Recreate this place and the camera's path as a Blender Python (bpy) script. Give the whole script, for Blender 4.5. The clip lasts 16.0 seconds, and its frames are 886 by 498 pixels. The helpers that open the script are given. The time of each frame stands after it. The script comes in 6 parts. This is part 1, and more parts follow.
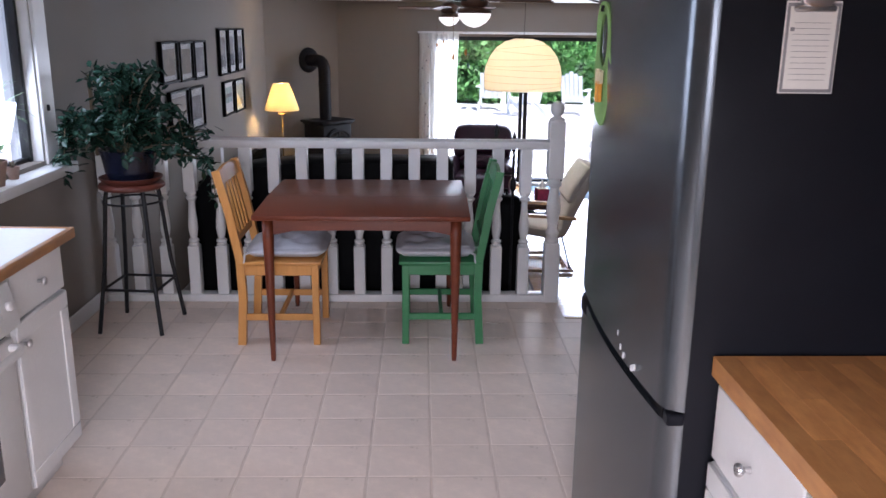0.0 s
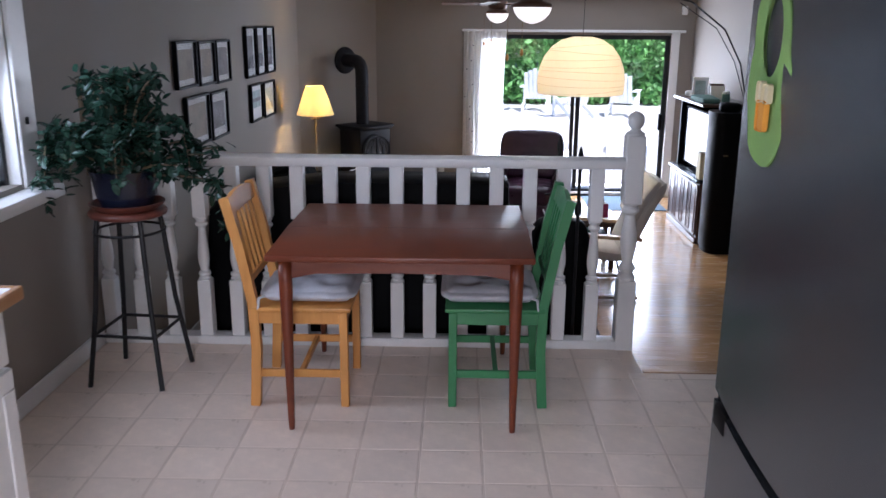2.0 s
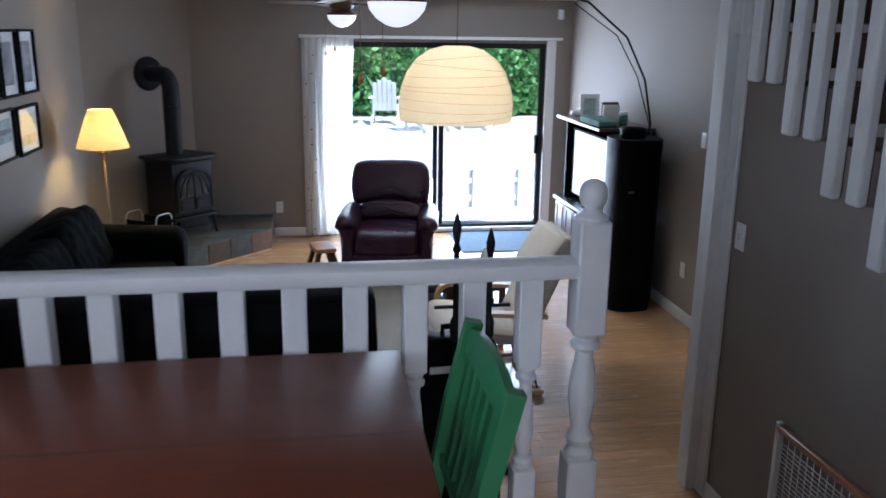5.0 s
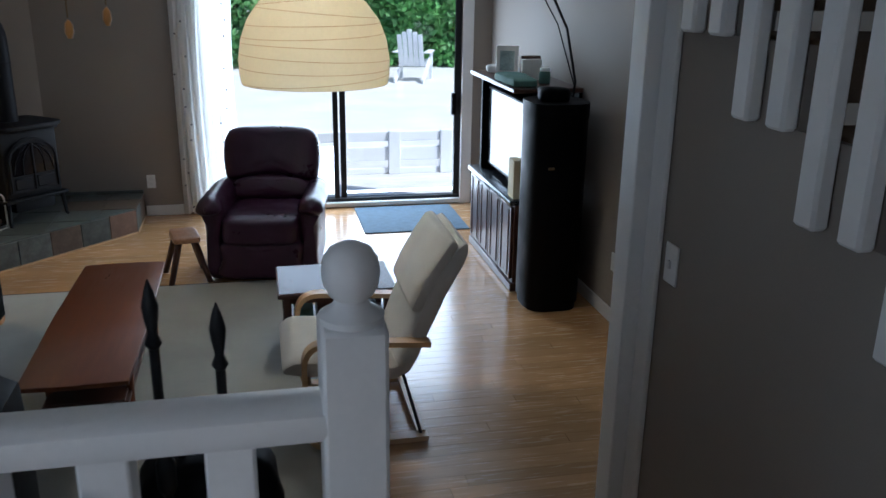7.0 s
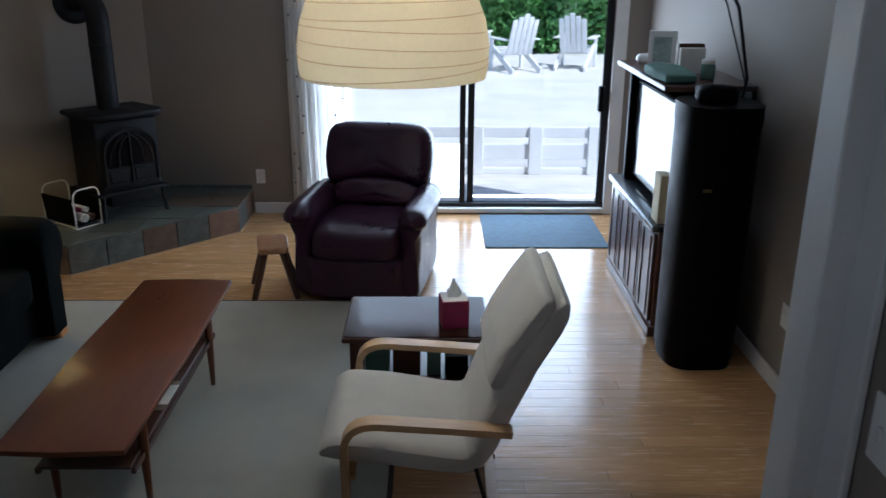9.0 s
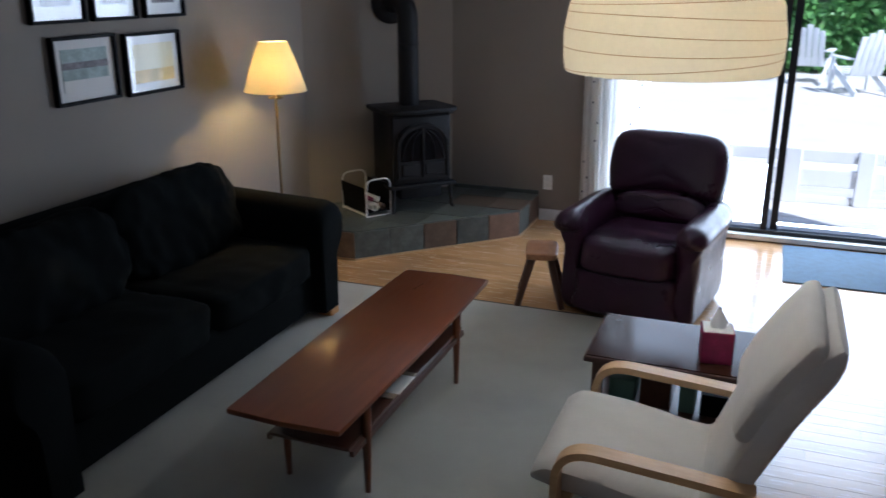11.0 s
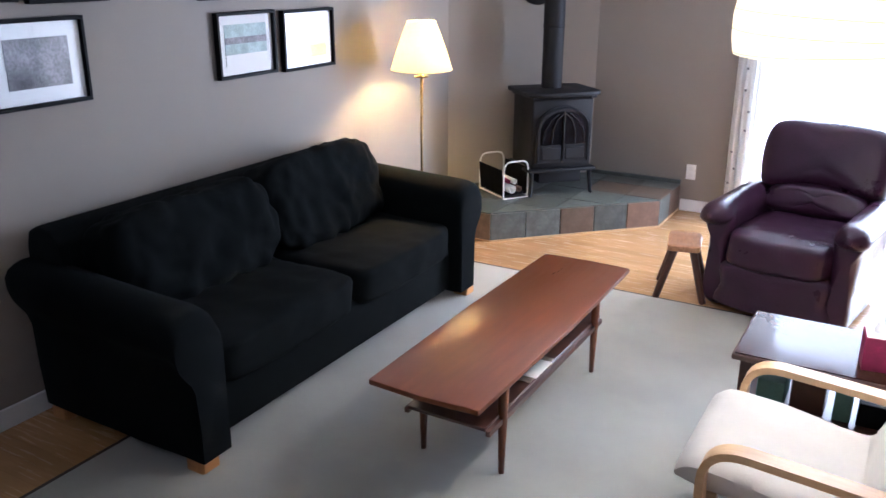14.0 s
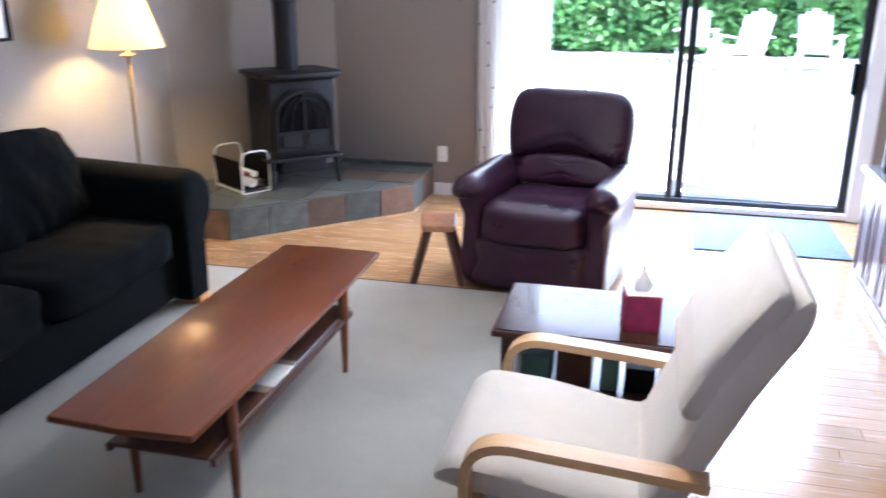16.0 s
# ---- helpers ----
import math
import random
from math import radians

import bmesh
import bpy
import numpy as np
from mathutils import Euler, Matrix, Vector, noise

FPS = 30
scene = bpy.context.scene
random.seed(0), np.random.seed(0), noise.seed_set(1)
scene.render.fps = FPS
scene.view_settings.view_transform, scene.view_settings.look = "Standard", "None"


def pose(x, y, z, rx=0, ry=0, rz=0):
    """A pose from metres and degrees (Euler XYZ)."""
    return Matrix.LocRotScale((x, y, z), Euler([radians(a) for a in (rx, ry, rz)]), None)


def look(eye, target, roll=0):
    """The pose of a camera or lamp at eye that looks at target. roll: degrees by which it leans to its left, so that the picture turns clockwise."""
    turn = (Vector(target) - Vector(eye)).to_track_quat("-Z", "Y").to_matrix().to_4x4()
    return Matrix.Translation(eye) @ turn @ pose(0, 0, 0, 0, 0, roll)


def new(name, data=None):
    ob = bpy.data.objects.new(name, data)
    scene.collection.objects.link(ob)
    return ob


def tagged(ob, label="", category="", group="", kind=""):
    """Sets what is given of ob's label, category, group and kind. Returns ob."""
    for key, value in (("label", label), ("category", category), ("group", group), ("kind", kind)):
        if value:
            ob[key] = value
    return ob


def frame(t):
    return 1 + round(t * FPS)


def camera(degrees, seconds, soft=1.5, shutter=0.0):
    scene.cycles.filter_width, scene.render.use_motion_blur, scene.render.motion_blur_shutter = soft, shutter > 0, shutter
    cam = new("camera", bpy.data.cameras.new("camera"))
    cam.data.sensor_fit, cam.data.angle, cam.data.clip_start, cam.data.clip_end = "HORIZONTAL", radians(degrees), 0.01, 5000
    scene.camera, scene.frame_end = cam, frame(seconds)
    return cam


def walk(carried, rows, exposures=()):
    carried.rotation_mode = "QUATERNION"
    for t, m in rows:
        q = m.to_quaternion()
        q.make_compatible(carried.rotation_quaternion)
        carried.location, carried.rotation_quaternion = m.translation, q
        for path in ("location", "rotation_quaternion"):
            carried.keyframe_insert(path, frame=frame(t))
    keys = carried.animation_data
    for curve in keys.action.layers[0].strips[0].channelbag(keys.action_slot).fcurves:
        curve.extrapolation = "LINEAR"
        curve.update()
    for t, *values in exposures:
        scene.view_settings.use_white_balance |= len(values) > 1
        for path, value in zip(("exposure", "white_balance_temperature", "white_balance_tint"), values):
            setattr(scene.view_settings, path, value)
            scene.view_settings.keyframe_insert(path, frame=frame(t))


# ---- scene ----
cam = camera(55.7, 16.0, shutter=0.4)
PATH = [
    (0, (0.682, 1.001, 1.601), (0.736, 2.932, 1.083), 0.6),
    (0.25, (0.672, 1.03, 1.594), (0.696, 2.962, 1.075), 0.4),
    (0.5, (0.668, 1.085, 1.59), (0.634, 3.018, 1.078), 0.2),
    (0.75, (0.683, 1.184, 1.593), (0.606, 3.115, 1.08), 0.7),
    (1, (0.703, 1.296, 1.596), (0.578, 3.226, 1.085), 1.2),
    (1.25, (0.708, 1.396, 1.582), (0.573, 3.324, 1.068), 1.35),
    (1.5, (0.709, 1.502, 1.569), (0.605, 3.431, 1.051), 1.5),
    (2, (0.627, 1.79, 1.585), (0.59, 3.721, 1.063), 0.4),
    (2.5, (0.639, 2.096, 1.571), (0.607, 4.024, 1.041), -0.3),
    (2.75, (0.651, 2.248, 1.576), (0.606, 4.177, 1.049), 0.3),
    (3, (0.658, 2.405, 1.58), (0.644, 4.337, 1.062), 0.9),
    (3.5, (0.628, 2.734, 1.577), (0.739, 4.668, 1.077), -0.6),
    (3.75, (0.63, 2.882, 1.573), (0.745, 4.815, 1.072), -0.65),
    (4, (0.643, 3.023, 1.566), (0.744, 4.956, 1.063), -0.7),
    (4.5, (0.692, 3.302, 1.552), (0.821, 5.23, 1.037), 0.4),
    (5, (0.69, 3.632, 1.572), (1.004, 5.541, 1.067), 0.8),
    (5.2, (0.83, 3.828, 1.572), (1.166, 5.728, 1.047), 0.9),
    (7.3, (1.424, 4.854, 1.514), (1.835, 6.706, 0.873), 0.9),
    (7.5, (1.491, 4.945, 1.514), (1.814, 6.806, 0.857), 1.05),
    (8, (1.611, 5.209, 1.503), (1.84, 7.093, 0.871), 1.5),
    (8.2, (1.65, 5.309, 1.507), (1.839, 7.199, 0.878), 1.4),
    (10.3, (1.916, 5.974, 1.298), (1.494, 7.8, 0.601), -0.3),
    (10.5, (1.936, 5.973, 1.3), (1.409, 7.776, 0.612), -0.0),
    (11, (1.954, 5.939, 1.318), (1.265, 7.713, 0.703), -0.1),
    (11.3, (1.928, 5.921, 1.308), (1.115, 7.637, 0.678), -0.22),
    (11.5, (1.904, 5.91, 1.302), (1.012, 7.586, 0.675), -0.3),
    (11.75, (1.892, 5.894, 1.304), (0.928, 7.534, 0.685), -0.15),
    (12, (1.89, 5.886, 1.306), (0.875, 7.493, 0.683), -0.0),
    (12.5, (1.886, 5.889, 1.306), (0.889, 7.505, 0.678), 0.2),
    (13, (1.885, 5.894, 1.308), (0.887, 7.51, 0.682), 0.1),
    (13.5, (1.884, 5.903, 1.306), (0.897, 7.523, 0.671), 0.1),
    (14, (1.868, 5.917, 1.304), (0.923, 7.555, 0.652), 0.2),
    (14.5, (1.841, 5.945, 1.299), (0.995, 7.635, 0.647), 0.0),
    (14.75, (1.833, 5.972, 1.295), (1.069, 7.694, 0.624), 0.0),
    (15, (1.83, 6.019, 1.275), (1.128, 7.774, 0.622), 0.0),
    (15.25, (1.848, 6.095, 1.212), (1.174, 7.871, 0.586), 0.1),
    (15.5, (1.866, 6.187, 1.134), (1.234, 7.973, 0.494), 0.2),
    (15.6, (1.865, 6.225, 1.11), (1.246, 8.018, 0.475), 0.22),
    (15.7, (1.861, 6.263, 1.092), (1.267, 8.058, 0.439), 0.24),
    (15.8, (1.856, 6.302, 1.077), (1.297, 8.108, 0.426), 0.26),
    (15.9, (1.85, 6.34, 1.066), (1.337, 8.165, 0.43), 0.28),
    (16, (1.843, 6.378, 1.055), (1.389, 8.222, 0.426), 0.3),
]
EXPOSURES = [(0.0, 1.08, 5750, 22), (2.0, 1.0, 5650, 20), (5.0, 0.8, 5250, 14), (7.5, 0.15, 5300, 8), (8.2, 0.1, 5250, 8), (10.3, 0.1, 5300, 13), (11.4, 0.75, 5320, 14), (11.8, 1.2, 5320, 17), (12.3, 1.9, 5330, 20), (13.0, 2.2, 5330, 20), (14.6, 2.3, 5330, 20), (16.0, 2.12, 5250, 20)]
walk(cam, [(t, look(eye, target, roll)) for t, eye, target, roll in PATH], EXPOSURES)

# ---- world, sun, large lights ----
world = bpy.data.worlds.new("sky")
scene.world = world
world.use_nodes = True
wn = world.node_tree
sky = wn.nodes.new("ShaderNodeTexSky")
sky.sky_type = "NISHITA"
sky.sun_disc = False
sky.sun_elevation, sky.sun_rotation = radians(55), radians(105)
wn.links.new(sky.outputs[0], wn.nodes["Background"].inputs[0])
wn.nodes["Background"].inputs[1].default_value = 0.15

sun = new("sun", bpy.data.lights.new("sun", "SUN"))
sun.data.energy, sun.data.angle, sun.data.color = 5.0, radians(0.6), (1.0, 0.95, 0.87)
sun.matrix_world = look((14, 5.0, 20), (1.0, 14, 0))


def area(name, eye, target, w, h, watts, colour=(1, 1, 1)):
    """The sky's light that comes in by one opening; also the added kitchen fill."""
    ob = new(name, bpy.data.lights.new(name, "AREA"))
    ob.data.shape, ob.data.size, ob.data.size_y = "RECTANGLE", w, h
    ob.data.energy, ob.data.color = watts, colour
    ob.matrix_world = look(eye, target)
    return ob


area("door_daylight", (2.0, 12.225, 0.5), (2.0, 8, 0.2), 2.2, 1.8, 62, (0.88, 0.95, 1.0))
area("window_daylight", (-1.205, 4.45, 1.47), (2.0, 4.3, 0.5), 1.3, 1.0, 9, (0.85, 0.93, 1.0))
# added fill lamp behind the camera, brightens the kitchen floor; its window is invented
area("kitchen_fill", (0.5, -0.48, 1.5), (0.6, 0.9, -0.4), 1.0, 1.0, 44, (1.0, 0.96, 0.92)).data.spread = radians(120)


def bulb(name, x, y, z, watts, colour, r=0.04):
    ob = new(name, bpy.data.lights.new(name, "POINT"))
    ob.location = (x, y, z)
    ob.data.energy, ob.data.color, ob.data.shadow_soft_size = watts, colour, r
    return ob


bulb("floor_lamp_bulb", -0.845, 10.35, 0.79, 14, (1.0, 0.66, 0.24))
bulb("arc_lamp_bulb", 1.62, 8.86, 1.22, 26, (1.0, 0.89, 0.70), 0.06)
bulb("fan_bulb", 1.05, 7.0, 1.72, 1.2, (1.0, 0.87, 0.7))
bulb("fan_bulb", 0.99, 10.54, 1.72, 1.2, (1.0, 0.87, 0.7))

# ---- materials ----


def nodes_of(name):
    m = bpy.data.materials.new(name)
    m.use_nodes = True
    return m, m.node_tree.nodes, m.node_tree.links, m.node_tree.nodes["Principled BSDF"]


def mixed(nt, links, fac, a, b):
    mx = nt.new("ShaderNodeMix")
    mx.data_type = "RGBA"
    links.new(fac, mx.inputs[0])
    for i, c in ((6, a), (7, b)):
        if hasattr(c, "links"):
            links.new(c, mx.inputs[i])
        else:
            mx.inputs[i].default_value = (*c, 1)
    return mx.outputs[2]


def noise_of(nt, links, scale, detail=4, stretch=(1, 1, 1), rough=0.6):
    tc = nt.new("ShaderNodeTexCoord")
    mp = nt.new("ShaderNodeMapping")
    mp.inputs["Scale"].default_value = stretch
    links.new(tc.outputs["Object"], mp.inputs[0])
    n = nt.new("ShaderNodeTexNoise")
    n.inputs["Scale"].default_value, n.inputs["Detail"].default_value, n.inputs["Roughness"].default_value = scale, detail, rough
    links.new(mp.outputs[0], n.inputs[0])
    return n.outputs[0]


def ramp(nt, links, fac, lo, hi):
    r = nt.new("ShaderNodeMapRange")
    r.inputs[1].default_value, r.inputs[2].default_value = lo, hi
    links.new(fac, r.inputs[0])
    return r.outputs[0]


def bumped(nt, links, bsdf, height, strength, dist=0.004):
    b = nt.new("ShaderNodeBump")
    b.inputs["Strength"].default_value, b.inputs["Distance"].default_value = strength, dist
    links.new(height, b.inputs["Height"])
    links.new(b.outputs[0], bsdf.inputs["Normal"])


def surface(name, colour, rough=0.6, metal=0.0, vary=0.12, scale=6, grain=90, bump=0.15, stretch=(1, 1, 1), coat=0.0, each=0.0, sheen=0.0, spec=0.5, wear=0.08):
    """A surface with stains at one scale and grain at another; each: how much separate pieces differ."""
    m, nt, links, b = nodes_of(name)
    dark = tuple(c * (1 - vary) for c in colour)
    light = tuple(min(1, c * (1 + vary)) for c in colour)
    big = ramp(nt, links, noise_of(nt, links, scale, 5, stretch), 0.3, 0.7)
    fine = noise_of(nt, links, grain, 3, stretch)
    col = mixed(nt, links, big, dark, light)
    col = mixed(nt, links, ramp(nt, links, fine, 0.35, 0.9), col, tuple(c * (1 - vary * 0.8) for c in colour))
    if each:
        info = nt.new("ShaderNodeObjectInfo")
        hs = nt.new("ShaderNodeHueSaturation")
        r = nt.new("ShaderNodeMapRange")
        r.inputs[3].default_value, r.inputs[4].default_value = 1 - each, 1 + each
        links.new(info.outputs["Random"], r.inputs[0])
        links.new(r.outputs[0], hs.inputs["Value"])
        links.new(col, hs.inputs["Color"])
        col = hs.outputs[0]
    links.new(col, b.inputs["Base Color"])
    rr = nt.new("ShaderNodeMapRange")
    rr.inputs[3].default_value, rr.inputs[4].default_value = max(0, rough - wear), min(1, rough + wear)
    links.new(big, rr.inputs[0])
    links.new(rr.outputs[0], b.inputs["Roughness"])
    b.inputs["Metallic"].default_value = metal
    b.inputs["Coat Weight"].default_value = coat
    b.inputs["Coat Roughness"].default_value = 0.15
    b.inputs["Sheen Weight"].default_value = sheen
    b.inputs["Specular IOR Level"].default_value = spec
    if bump:
        bumped(nt, links, b, fine, bump)
    return m


def wood(name, dark, light, rough=0.4, grain=(1, 12, 12), scale=4, each=0.0, coat=0.0, bump=0.05):
    m, nt, links, b = nodes_of(name)
    g = noise_of(nt, links, scale, 6, grain, 0.55)
    w = noise_of(nt, links, 2.0, 3)
    col = mixed(nt, links, ramp(nt, links, g, 0.2, 0.8), dark, light)
    col = mixed(nt, links, ramp(nt, links, w, 0.45, 0.75), col, tuple(0.5 * (a + c) * 0.8 for a, c in zip(dark, light)))
    if each:
        info = nt.new("ShaderNodeObjectInfo")
        hs = nt.new("ShaderNodeHueSaturation")
        r = nt.new("ShaderNodeMapRange")
        r.inputs[3].default_value, r.inputs[4].default_value = 1 - each, 1 + each
        links.new(info.outputs["Random"], r.inputs[0])
        links.new(r.outputs[0], hs.inputs["Value"])
        links.new(col, hs.inputs["Color"])
        col = hs.outputs[0]
    links.new(col, b.inputs["Base Color"])
    b.inputs["Coat Weight"].default_value = coat
    b.inputs["Coat Roughness"].default_value = 0.15
    rr = nt.new("ShaderNodeMapRange")
    rr.inputs[3].default_value, rr.inputs[4].default_value = max(0, rough - 0.07), rough + 0.1
    links.new(g, rr.inputs[0])
    links.new(rr.outputs[0], b.inputs["Roughness"])
    if bump:
        bumped(nt, links, b, g, bump, 0.001)
    return m


def glowing(name, colour, strength, base=(0.8, 0.8, 0.8)):
    m, nt, links, b = nodes_of(name)
    b.inputs["Base Color"].default_value = (*base, 1)
    b.inputs["Emission Color"].default_value = (*colour, 1)
    b.inputs["Emission Strength"].default_value = strength
    return m


def shade_cloth(name, colour, through_part, rough=0.8):
    """Thin cloth or paper that lets a lamp's light through."""
    m, nt, links, b = nodes_of(name)
    b.inputs["Base Color"].default_value = (*colour, 1)
    b.inputs["Roughness"].default_value = rough
    n = noise_of(nt, links, 60, 4)
    tr = nt.new("ShaderNodeBsdfTranslucent")
    links.new(mixed(nt, links, n, tuple(c * 0.85 for c in colour), colour), tr.inputs[0])
    mx = nt.new("ShaderNodeMixShader")
    mx.inputs[0].default_value = through_part
    links.new(b.outputs[0], mx.inputs[1])
    links.new(tr.outputs[0], mx.inputs[2])
    links.new(mx.outputs[0], nt["Material Output"].inputs[0])
    return m


def glass(name, tint=(1, 1, 1)):
    m, nt, links, b = nodes_of(name)
    b.inputs["Base Color"].default_value = (*tint, 1)
    b.inputs["Roughness"].default_value = 0.02
    b.inputs["IOR"].default_value = 1.45
    b.inputs["Transmission Weight"].default_value = 1.0
    return m


